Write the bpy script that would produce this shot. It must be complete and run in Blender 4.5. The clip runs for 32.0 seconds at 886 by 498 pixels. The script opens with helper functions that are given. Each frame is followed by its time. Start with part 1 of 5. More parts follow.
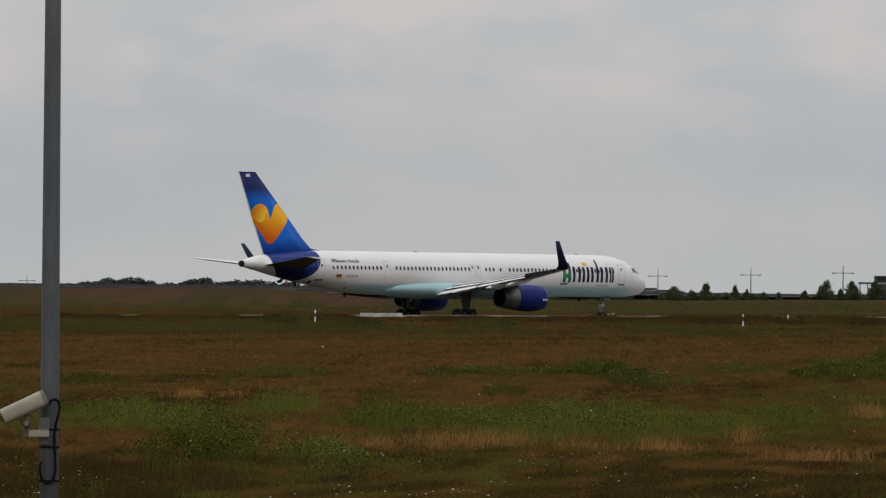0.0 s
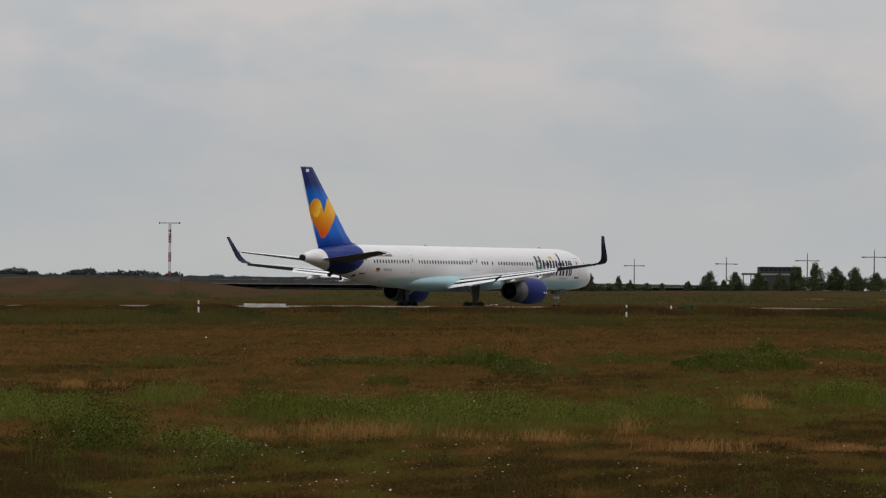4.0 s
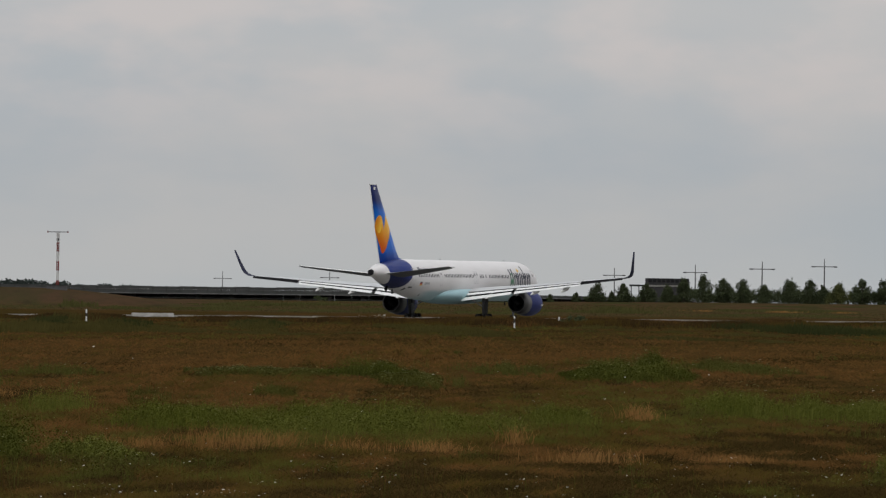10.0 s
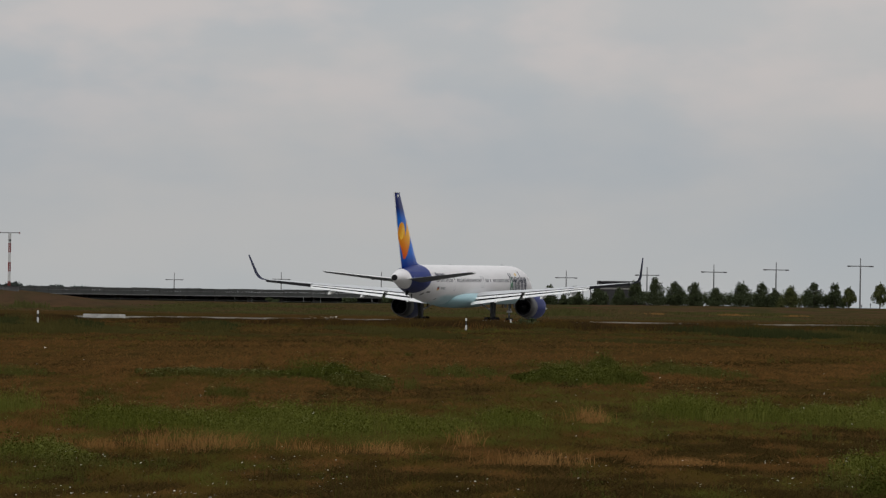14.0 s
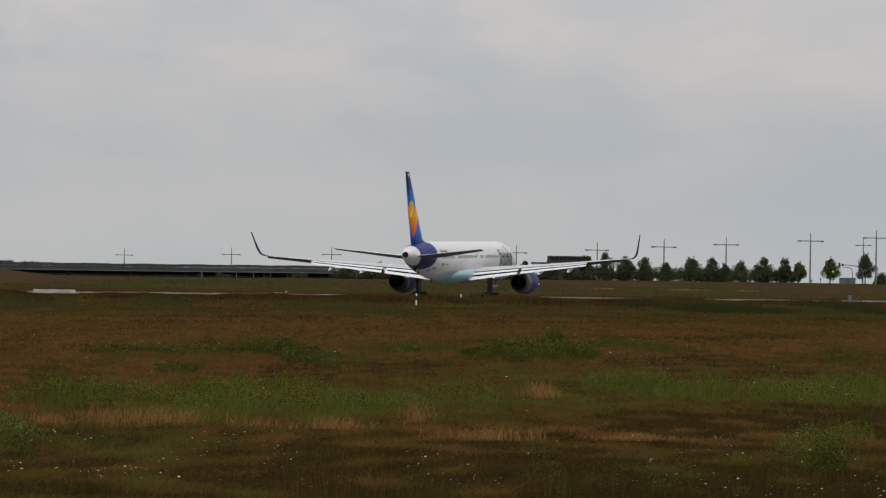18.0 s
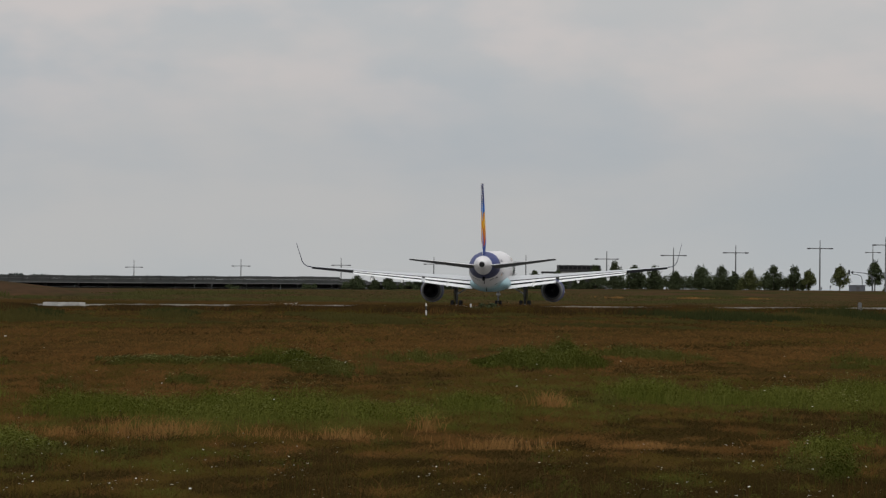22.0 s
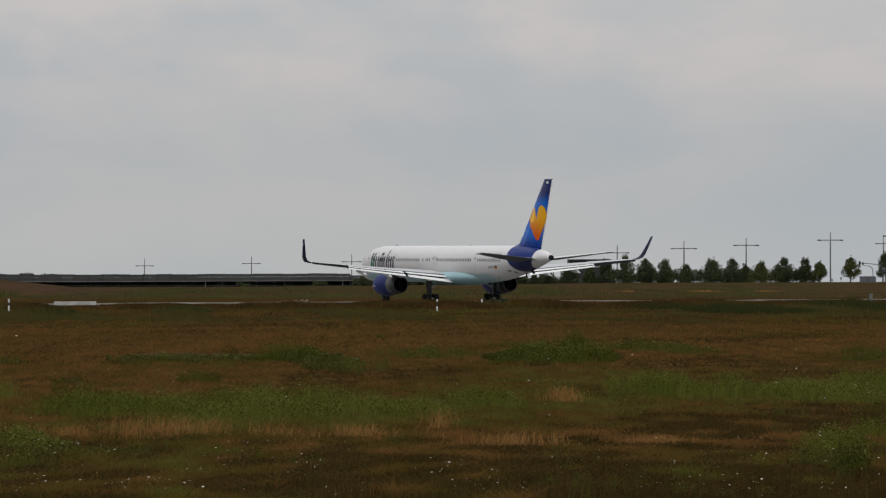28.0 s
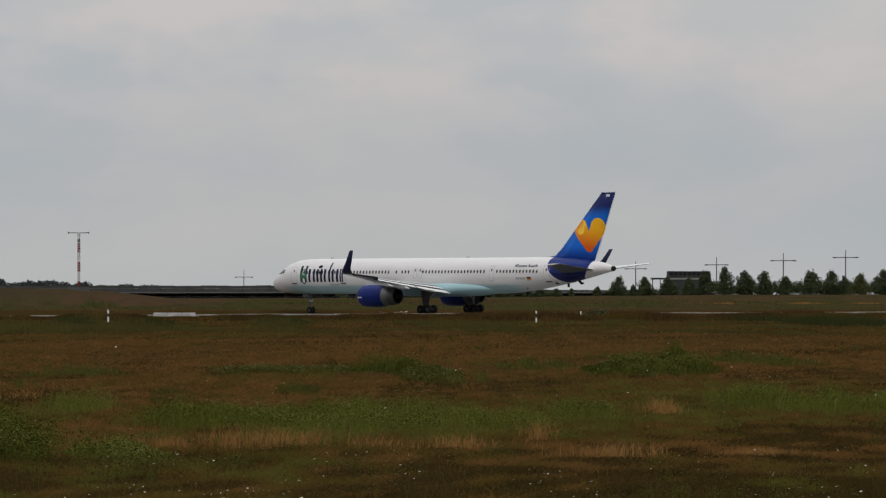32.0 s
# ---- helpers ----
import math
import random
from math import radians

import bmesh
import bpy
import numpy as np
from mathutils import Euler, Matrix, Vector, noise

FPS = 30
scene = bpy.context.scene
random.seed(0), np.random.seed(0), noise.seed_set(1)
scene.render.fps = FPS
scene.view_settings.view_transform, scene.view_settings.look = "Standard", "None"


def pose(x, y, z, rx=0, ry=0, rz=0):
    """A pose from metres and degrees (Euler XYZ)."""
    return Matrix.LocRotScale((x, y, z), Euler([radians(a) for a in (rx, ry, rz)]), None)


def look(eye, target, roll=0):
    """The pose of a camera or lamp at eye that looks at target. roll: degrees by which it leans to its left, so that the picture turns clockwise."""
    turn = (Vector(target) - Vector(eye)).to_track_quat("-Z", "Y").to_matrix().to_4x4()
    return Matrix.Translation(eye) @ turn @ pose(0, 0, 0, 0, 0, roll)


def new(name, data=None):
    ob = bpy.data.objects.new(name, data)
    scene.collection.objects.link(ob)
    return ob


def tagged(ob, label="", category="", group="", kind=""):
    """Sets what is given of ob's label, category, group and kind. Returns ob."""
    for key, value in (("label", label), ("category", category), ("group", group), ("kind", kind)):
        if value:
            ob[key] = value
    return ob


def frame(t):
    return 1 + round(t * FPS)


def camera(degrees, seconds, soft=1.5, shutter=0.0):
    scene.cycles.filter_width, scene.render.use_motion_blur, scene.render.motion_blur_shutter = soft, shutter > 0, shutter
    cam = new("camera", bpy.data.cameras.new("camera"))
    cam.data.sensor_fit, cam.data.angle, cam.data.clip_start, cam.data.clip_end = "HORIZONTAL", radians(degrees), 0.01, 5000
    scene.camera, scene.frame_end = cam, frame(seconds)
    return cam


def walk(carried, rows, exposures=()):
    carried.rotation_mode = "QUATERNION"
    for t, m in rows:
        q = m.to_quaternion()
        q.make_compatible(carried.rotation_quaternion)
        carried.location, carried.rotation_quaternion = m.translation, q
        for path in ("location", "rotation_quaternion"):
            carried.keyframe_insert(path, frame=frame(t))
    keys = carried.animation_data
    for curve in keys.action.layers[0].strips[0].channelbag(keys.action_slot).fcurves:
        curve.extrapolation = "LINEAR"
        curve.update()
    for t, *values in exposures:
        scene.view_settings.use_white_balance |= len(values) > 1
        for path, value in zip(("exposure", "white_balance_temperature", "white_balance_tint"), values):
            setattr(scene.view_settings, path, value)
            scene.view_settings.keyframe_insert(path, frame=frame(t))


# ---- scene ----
# ---- camera: stands on a tripod beside the airfield and pans with the aircraft ----
cam = camera(7.0, 32.0, soft=1.3)
EYE, TILT, LEAN = 3.0, 0.286, -0.46
PAN = [  # seconds, yaw, pitch, roll
    (0.0, 0.001, 0.001, -0.012),
    (0.5, -0.170, -0.011, -0.033),
    (1.0, -0.315, -0.018, -0.058),
    (1.5, -0.464, -0.027, -0.074),
    (2.0, -0.606, -0.042, -0.067),
    (2.5, -0.725, -0.051, -0.043),
    (3.0, -0.820, -0.062, -0.056),
    (3.5, -0.881, -0.068, -0.072),
    (5.5, -1.043, -0.083, 0.035),
    (6.0, -1.108, -0.084, 0.036),
    (6.5, -1.202, -0.084, 0.004),
    (7.0, -1.325, -0.080, -0.035),
    (7.5, -1.454, -0.072, -0.081),
    (8.0, -1.565, -0.063, -0.129),
    (8.5, -1.658, -0.047, -0.174),
    (9.0, -1.712, -0.024, -0.219),
    (9.5, -1.758, -0.004, -0.267),
    (10.0, -1.804, 0.012, -0.307),
    (10.5, -1.866, 0.022, -0.351),
    (11.0, -1.933, 0.033, -0.393),
    (11.5, -1.993, 0.038, -0.421),
    (12.0, -2.040, 0.041, -0.449),
    (12.5, -2.080, 0.041, -0.462),
    (13.0, -2.114, 0.040, -0.459),
    (13.5, -2.144, 0.038, -0.468),
    (14.0, -2.185, 0.031, -0.483),
    (14.5, -2.244, 0.024, -0.493),
    (16.5, -2.495, -0.041, -0.470),
    (17.0, -2.530, -0.077, -0.458),
    (17.5, -2.560, -0.123, -0.455),
    (18.0, -2.579, -0.163, -0.440),
    (18.5, -2.587, -0.192, -0.417),
    (19.0, -2.587, -0.211, -0.393),
    (19.5, -2.579, -0.214, -0.362),
    (20.0, -2.560, -0.207, -0.320),
    (20.5, -2.537, -0.187, -0.254),
    (21.0, -2.512, -0.154, -0.198),
    (21.5, -2.505, -0.115, -0.128),
    (22.0, -2.505, -0.084, -0.046),
    (22.5, -2.510, -0.080, 0.025),
    (23.0, -2.524, -0.099, 0.092),
    (23.5, -2.538, -0.143, 0.156),
    (24.0, -2.551, -0.194, 0.223),
    (24.5, -2.558, -0.225, 0.299),
    (25.0, -2.555, -0.235, 0.366),
    (25.5, -2.547, -0.224, 0.398),
    (27.5, -2.465, -0.120, 0.550),
    (28.0, -2.424, -0.119, 0.545),
    (28.5, -2.366, -0.120, 0.524),
    (29.0, -2.293, -0.110, 0.514),
    (29.5, -2.204, -0.088, 0.525),
    (30.0, -2.116, -0.062, 0.548),
    (30.5, -2.011, -0.041, 0.538),
    (31.0, -1.896, -0.026, 0.489),
    (31.5, -1.771, -0.021, 0.457),
    (32.0, -1.639, -0.020, 0.461),
]
walk(cam, [(t, pose(0, 0, EYE, TILT, LEAN, 0) @ pose(0, 0, 0, 90 + pitch, roll, yaw)) for t, yaw, pitch, roll in PAN],
     exposures=[(0, 0.0), (9, -0.01), (10, -0.06), (12, -0.10), (17, -0.03), (18, 0.03), (19, 0.10), (21, 0.09), (22, -0.02), (23, -0.06), (24, 0.02), (25, 0.18), (28, -0.03), (29, 0.03), (32, -0.03)])

# ---- node helpers ----
class Sock:
    """A node socket with arithmetic."""

    def __init__(self, tree, socket):
        self.tree, self.socket = tree, socket

    def op(self, kind, *others):
        node = self.tree.nodes.new("ShaderNodeMath")
        node.operation = kind
        for i, v in enumerate((self, *others)):
            if isinstance(v, Sock):
                self.tree.links.new(v.socket, node.inputs[i])
            else:
                node.inputs[i].default_value = v
        return Sock(self.tree, node.outputs[0])

    def __add__(self, o):
        return self.op("ADD", o)

    def __sub__(self, o):
        return self.op("SUBTRACT", o)

    def __mul__(self, o):
        return self.op("MULTIPLY", o)

    def __truediv__(self, o):
        return self.op("DIVIDE", o)

    def step(self, a, b):
        """Smooth rise from 0 at a to 1 at b (a > b: fall)."""
        node = self.tree.nodes.new("ShaderNodeMapRange")
        node.interpolation_type = "SMOOTHSTEP"
        self.tree.links.new(self.socket, node.inputs[0])
        if a < b:
            node.inputs[1].default_value, node.inputs[2].default_value = a, b
            return Sock(self.tree, node.outputs[0])
        node.inputs[1].default_value, node.inputs[2].default_value = b, a
        node.inputs[3].default_value, node.inputs[4].default_value = 1, 0
        return Sock(self.tree, node.outputs[0])


def coords(tree, kind="Object", scale=(1, 1, 1)):
    node = tree.nodes.new("ShaderNodeTexCoord")
    mapping = tree.nodes.new("ShaderNodeMapping")
    mapping.inputs["Scale"].default_value = scale
    tree.links.new(node.outputs[kind], mapping.inputs[0])
    return mapping.outputs[0]


def axes(tree, vector):
    node = tree.nodes.new("ShaderNodeSeparateXYZ")
    tree.links.new(vector, node.inputs[0])
    return [Sock(tree, o) for o in node.outputs]


def noise_of(tree, vector, scale, detail=3.0, rough=0.55):
    node = tree.nodes.new("ShaderNodeTexNoise")
    node.inputs["Scale"].default_value, node.inputs["Detail"].default_value = scale, detail
    node.inputs["Roughness"].default_value = rough
    tree.links.new(vector, node.inputs["Vector"])
    return Sock(tree, node.outputs[0])


def mixed(tree, fac, a, b):
    """Colour a where fac is 0, b where it is 1; each a colour or a socket."""
    node = tree.nodes.new("ShaderNodeMix")
    node.data_type = "RGBA"
    if isinstance(fac, Sock):
        tree.links.new(fac.socket, node.inputs[0])
    else:
        node.inputs[0].default_value = fac
    for i, v in ((6, a), (7, b)):
        if isinstance(v, tuple):
            node.inputs[i].default_value = (*v[:3], 1)
        else:
            tree.links.new(v, node.inputs[i])
    return node.outputs[2]


# ---- overcast sky and a veiled sun ----
world = bpy.data.worlds.new("overcast_sky")
scene.world = world
world.use_nodes = True
wt = world.node_tree
sky = wt.nodes.new("ShaderNodeTexSky")
sky.sky_type, sky.sun_disc = "NISHITA", False
sky.sun_elevation, sky.sun_rotation = radians(42), radians(171.5)
sky.air_density, sky.dust_density = 1.2, 3.0
wdir = coords(wt, "Generated")
wx, wy, wz = axes(wt, wdir)
far_clouds = coords(wt, "Generated", (1.0, 1.0, 2.5))
c1 = noise_of(wt, far_clouds, 16.0, 5.0, 0.5).step(0.36, 0.66)
c2 = noise_of(wt, coords(wt, "Generated", (1.0, 1.0, 2.2)), 42.0, 4.0, 0.5).step(0.40, 0.68)
grey = mixed(wt, c1, (0.425, 0.462, 0.495), (0.520, 0.513, 0.510))
grey = mixed(wt, (c2 * 0.9) * wz.step(0.010, 0.040), grey, (0.640, 0.570, 0.548))
grey = mixed(wt, wz.step(0.02, -0.002) * 0.55, grey, (0.495, 0.512, 0.515))
grey = mixed(wt, wz.step(0.010, 0.045) * 0.45, grey, (0.565, 0.575, 0.590))
grey = mixed(wt, wz.step(0.38, 1.0), grey, (1.44, 1.48, 1.51))
clear = wt.nodes.new("ShaderNodeVectorMath")
clear.operation = "SCALE"
wt.links.new(sky.outputs[0], clear.inputs[0])
clear.inputs["Scale"].default_value = 0.09
back = wt.nodes["Background"]
wt.links.new(mixed(wt, 0.93, clear.outputs[0], grey), back.inputs[0])
back.inputs[1].default_value = 1.0

sun = new("sun", bpy.data.lights.new("sun", "SUN"))
sun.data.energy, sun.data.angle, sun.data.color = 0.5, radians(14), (1.0, 0.965, 0.92)
sun.matrix_world = look((12, -80, 74), (0, 0, 0))


# ---- materials ----
def material(name, colour, second=None, rough=0.6, metal=0.0, scale=3.0, bump=0.0, stretch=(1, 1, 1), spread=0.0, kind="Object", coat=0.0, detail=4.0, spec=0.4):
    """A surface whose colour drifts between two tones, with fine relief. spread: variation from piece to piece."""
    m = bpy.data.materials.new(name)
    m.use_nodes = True
    tree, shader = m.node_tree, m.node_tree.nodes["Principled BSDF"]
    second = second or tuple(c * 0.8 for c in colour)
    where = coords(tree, kind, stretch)
    coarse, fine = noise_of(tree, where, scale, detail), noise_of(tree, where, scale * 7.3, 3.0)
    fac = (coarse * 0.7 + fine * 0.3).step(0.3, 0.7)
    if spread:
        info = tree.nodes.new("ShaderNodeObjectInfo")
        fac = fac * (1 - spread) + Sock(tree, info.outputs["Random"]) * spread
    tree.links.new(mixed(tree, fac, colour, second), shader.inputs["Base Color"])
    shader.inputs["Roughness"].default_value, shader.inputs["Metallic"].default_value = rough, metal
    shader.inputs["Coat Weight"].default_value, shader.inputs["Specular IOR Level"].default_value = coat, spec
    if bump:
        b = tree.nodes.new("ShaderNodeBump")
        b.inputs["Strength"].default_value, b.inputs["Distance"].default_value = bump, 0.03
        tree.links.new(fine.socket, b.inputs["Height"])
        tree.links.new(b.outputs[0], shader.inputs["Normal"])
    return m


def island_material(name, tones, rough=0.9, scale=0.05, drift=0.4):
    """For joined blades and leaves: each takes its own tone between three, and the tones drift over the ground."""
    m = bpy.data.materials.new(name)
    m.use_nodes = True
    tree, shader = m.node_tree, m.node_tree.nodes["Principled BSDF"]
    geo = tree.nodes.new("ShaderNodeNewGeometry")
    rnd = Sock(tree, geo.outputs["Random Per Island"])
    where = coords(tree, "Object", (1.0, 0.22, 1.0))
    patch = noise_of(tree, where, scale, 4.0).step(0.38, 0.62)
    c = mixed(tree, rnd.step(0.0, 1.0), tones[0], tones[1])
    c = mixed(tree, patch * drift + rnd.step(0.75, 1.0) * (0.6 - drift * 0.4), c, tones[2])
    tree.links.new(c, shader.inputs["Base Color"])
    shader.inputs["Roughness"].default_value = rough
    shader.inputs["Specular IOR Level"].default_value = 0.0
    shader.inputs["Subsurface Weight"].default_value = 0.0
    return m


# ---- mesh helpers ----
def part(name, bm, mat, parent=None, label="", smooth=False):
    """Links a bmesh as one mesh object under a thing or a part."""
    me = bpy.data.meshes.new(name)
    bm.normal_update()
    bm.to_mesh(me)
    bm.free()
    if smooth:
        me.polygons.foreach_set("use_smooth", [True] * len(me.polygons))
    for mm in mat if isinstance(mat, (list, tuple)) else (mat,):
        me.materials.append(mm)
    ob = new(name, me)
    ob.parent = parent
    if label:
        tagged(ob, label)
    return ob


def thing(name, label, category, group="", at=(0, 0, 0), turn=0.0, kind=""):
    ob = new(name)
    ob.empty_display_size = 0.3
    ob.matrix_basis = pose(*at, 0, 0, turn)
    return tagged(ob, label, category, group, kind)


def box(bm, x0, x1, y0, y1, z0, z1, bevel=0.0):
    r = bmesh.ops.create_cube(bm, size=1)
    for v in r["verts"]:
        v.co = Vector(((x0 + x1) / 2 + v.co.x * (x1 - x0), (y0 + y1) / 2 + v.co.y * (y1 - y0), (z0 + z1) / 2 + v.co.z * (z1 - z0)))
    if bevel:
        bmesh.ops.bevel(bm, geom=list({e for v in r["verts"] for e in v.link_edges}), offset=bevel, segments=2, affect="EDGES")
    return bm


def tube(bm, points, radii, sides=10, caps=True):
    """A round bar through points, of a radius at each."""
    rings, side = [], None
    pts = [Vector(p) for p in points]
    for i, p in enumerate(pts):
        d = (pts[min(i + 1, len(pts) - 1)] - pts[max(i - 1, 0)]).normalized()
        if side is None:
            side = d.cross(Vector((0.31, 0.17, 0.93))).normalized()
        side = (side - d * side.dot(d)).normalized()
        up = d.cross(side)
        r = radii[i] if isinstance(radii, (list, tuple)) else radii
        rings.append([bm.verts.new(p + (side * math.cos(a) + up * math.sin(a)) * r) for a in (2 * math.pi * k / sides for k in range(sides))])
    for a, b in zip(rings, rings[1:]):
        for k in range(sides):
            bm.faces.new((a[k], a[(k + 1) % sides], b[(k + 1) % sides], b[k]))
    if caps:
        bm.faces.new(rings[0][::-1])
        bm.faces.new(rings[-1])
    return bm


def loft(bm, rings, caps=True, closed=True):
    """Skins rings of equally many points."""
    vs = [[bm.verts.new(p) for p in ring] for ring in rings]
    n = len(vs[0])
    for a, b in zip(vs, vs[1:]):
        for k in range(n if closed else n - 1):
            bm.faces.new((a[k], a[(k + 1) % n], b[(k + 1) % n], b[k]))
    if caps:
        bm.faces.new(vs[0][::-1])
        bm.faces.new(vs[-1])
    bmesh.ops.recalc_face_normals(bm, faces=bm.faces)
    return bm


# ---- ground ----
def smooth(a, b, v):
    u = min(1.0, max(0.0, (v - a) / (b - a)))
    return u * u * (3 - 2 * u)


def ground_z(x, y):
    """Height of the airfield: almost level, a low earth bank in the west, falling away past the road."""
    z = 0.05 * math.sin(x * 0.11 + y * 0.023) * smooth(60, 200, y) * (1 - smooth(420, 560, y))
    bank = smooth(985, 1085, y) * (1 - smooth(1250, 1400, y)) * (1 - smooth(-29, 0, x - 2 * math.sin(y * 0.02)))
    z += (2.35 + 0.12 * math.sin(x * 0.13)) * bank
    z -= 0.35 * smooth(664, 669, y) * (1 - smooth(826, 834, y)) + 0.7 * smooth(684, 697, y) * (1 - smooth(812, 828, y))
    z += (-0.55 + 0.95 * smooth(20, 140, x)) * smooth(900, 1750, y)
    return z - 0.0035 * max(0.0, y - 1850)


def axis_steps(stops):
    out = []
    for (a, b, n) in stops:
        out += [a + (b - a) * i / n for i in range(n)]
    return out + [stops[-1][1]]


gx = axis_steps([(-3000, -200, 14), (-200, -60, 14), (-60, 130, 76), (130, 300, 14), (300, 3000, 12)])
gy = axis_steps([(-3000, 0, 8), (0, 80, 8), (80, 300, 44), (300, 660, 30), (660, 672, 6), (672, 820, 12), (820, 840, 8), (840, 900, 6), (900, 1500, 30), (1500, 2200, 20), (2200, 4900, 20)])
verts = [(x, y, ground_z(x, y)) for y in gy for x in gx]
nx = len(gx)
faces = [(j * nx + i, j * nx + i + 1, (j + 1) * nx + i + 1, (j + 1) * nx + i) for j in range(len(gy) - 1) for i in range(nx - 1)]
gm = bpy.data.meshes.new("ground")
gm.from_pydata(verts, [], faces)
soil = bpy.data.materials.new("dry_meadow_soil")
soil.use_nodes = True
st = soil.node_tree
sw = coords(st, "Object", (1.0, 0.30, 1.0))
s1, s2 = noise_of(st, sw, 0.10, 4.0).step(0.38, 0.64), noise_of(st, sw, 0.9, 4.0).step(0.3, 0.7)
sc = mixed(st, s1, (0.052, 0.029, 0.010), (0.037, 0.025, 0.008))
sc = mixed(st, s2 * 0.5, sc, (0.038, 0.024, 0.008))
s3, s4 = noise_of(st, coords(st, "Object", (1.0, 0.07, 1.0)), 0.10, 5.0, 0.65).step(0.42, 0.60), noise_of(st, coords(st, "Object", (1.0, 0.10, 1.0)), 0.30, 4.0, 0.7).step(0.42, 0.68)
earth = mixed(st, s3, (0.066, 0.038, 0.020), (0.037, 0.037, 0.013))
earth = mixed(st, s4 * 0.7, earth, (0.026, 0.021, 0.011))
ox, oy, oz = axes(st, coords(st, "Object"))
earth = mixed(st, oy.step(985, 1040) * ox.step(2, -12) * 0.5, earth, (0.052, 0.034, 0.022))
sc = mixed(st, oy.step(832, 860), sc, earth)
st.links.new(sc, st.nodes["Principled BSDF"].inputs["Base Color"])
st.nodes["Principled BSDF"].inputs["Roughness"].default_value = 0.95
st.nodes["Principled BSDF"].inputs["Specular IOR Level"].default_value = 0.0
gm.materials.append(soil)
ground = tagged(new("ground", gm), "dry brown and green airfield meadow", "ground", kind="structure")

# ---- taxiway: a pale concrete loop with a shallow dip, on which the aircraft turns ----
DIP = [(640, 0.10), (676, 0.10), (697, -0.39), (712, -0.48), (731, -0.59), (749, -0.60), (763, -0.54), (779, -0.46), (793, -0.36), (811, -0.32), (850, -0.32)]


def taxi_z(y):
    """Height of the pavement."""
    for (a, za), (b, zb) in zip(DIP, DIP[1:]):
        if y <= b:
            return za + (zb - za) * smooth(a, b, y)
    return DIP[-1][1]


taxiway = tagged(new("taxiway"), "weathered brown-grey taxiway with a pale concrete edge", "taxiway", kind="structure")
asphalt = material("taxiway_asphalt", (0.20, 0.195, 0.18), (0.14, 0.135, 0.125), rough=0.95, scale=0.2, bump=0.1, spec=0.0)
dusty = material("dusty_concrete", (0.115, 0.10, 0.068), (0.08, 0.07, 0.045), rough=0.9, scale=0.15, bump=0.1, spec=0.0)
EDGE = [668, 672, 678, 684]
BODY = [684.03, 690, 697, 704, 712, 721, 731, 740, 749, 756, 763, 771, 779, 786, 793, 802, 811, 820, 828]
for x0, x1 in [(-420 + 40 * i, -380.04 + 40 * i) for i in range(21)]:
    for name, rows, mat in (("edge_slab", EDGE, dusty), ("asphalt_lane", BODY, asphalt)):
        bm = bmesh.new()
        n = len(rows)
        ring = [bm.verts.new((x, y, taxi_z(y) - 0.013 * max(0.0, -x - 2))) for x in (x0, x1) for y in rows]
        for i in range(n - 1):
            bm.faces.new((ring[i], ring[n + i], ring[n + i + 1], ring[i + 1]))
        skirt = [bm.verts.new((x, rows[0], -0.6)) for x in (x0, x1)]
        bm.faces.new((skirt[0], skirt[1], ring[n], ring[0]))
        part(name, bm, mat, taxiway)
# a low kerb along the near edge of the taxiway
kerb_mat = material("worn_kerb", (0.40, 0.39, 0.36), (0.22, 0.215, 0.19), rough=0.8, scale=0.8, spread=0.5, spec=0.0)
kerb = tagged(new("taxiway_kerb"), "low pale concrete kerb along the taxiway", "kerb", kind="structure")
bm = bmesh.new()
box(bm, -0.98, 0.98, -0.15, 0.15, -0.3, 0.0, 0.02)
first = part("kerb_stone", bm, kerb_mat, kerb)
for i in range(76):
    stone = first if i == 0 else new("kerb_stone", first.data)
    stone.parent = kerb
    kx = -58 + 2 * i
    stone.location = (kx, 667.2, 0.27 + (0.0075 if kx < 0 else 0.0034) * kx + 0.015 * math.sin(i * 1.3))


# ---- the airliner; its own space: x to starboard, y ahead, z up, origin under the main gear ----
MAIN = 28.5  # nose to main gear


def paint(name, body, rough=0.45, spec=0.16, bare=None):
    """A paint whose colour body(tree, x, s, z) gives from the place on the aircraft (s: metres behind the nose)."""
    m = bpy.data.materials.new(name)
    m.use_nodes = True
    tree, shader = m.node_tree, m.node_tree.nodes["Principled BSDF"]
    where = coords(tree, "Object")
    x, y, z = axes(tree, where)
    col = body(tree, x, y * -1 + MAIN, z)
    grime = noise_of(tree, coords(tree, "Object", (1.5, 0.25, 2.0)), 1.3, 4.0).step(0.35, 0.8) * 0.12
    tree.links.new(mixed(tree, grime, col, (0.32, 0.31, 0.29)) if name == "fuselage_paint" else col, shader.inputs["Base Color"])
    shader.inputs["Roughness"].default_value = rough
    shader.inputs["Specular IOR Level"].default_value = spec
    if bare:  # unpainted metal behind this place
        metal = (y * -1 + MAIN).step(bare, bare + 0.05)
        tree.links.new((metal * 0.75).socket, shader.inputs["Metallic"])
    return m


WHITE, SEA = (0.71, 0.688, 0.688), (0.33, 0.50, 0.54)


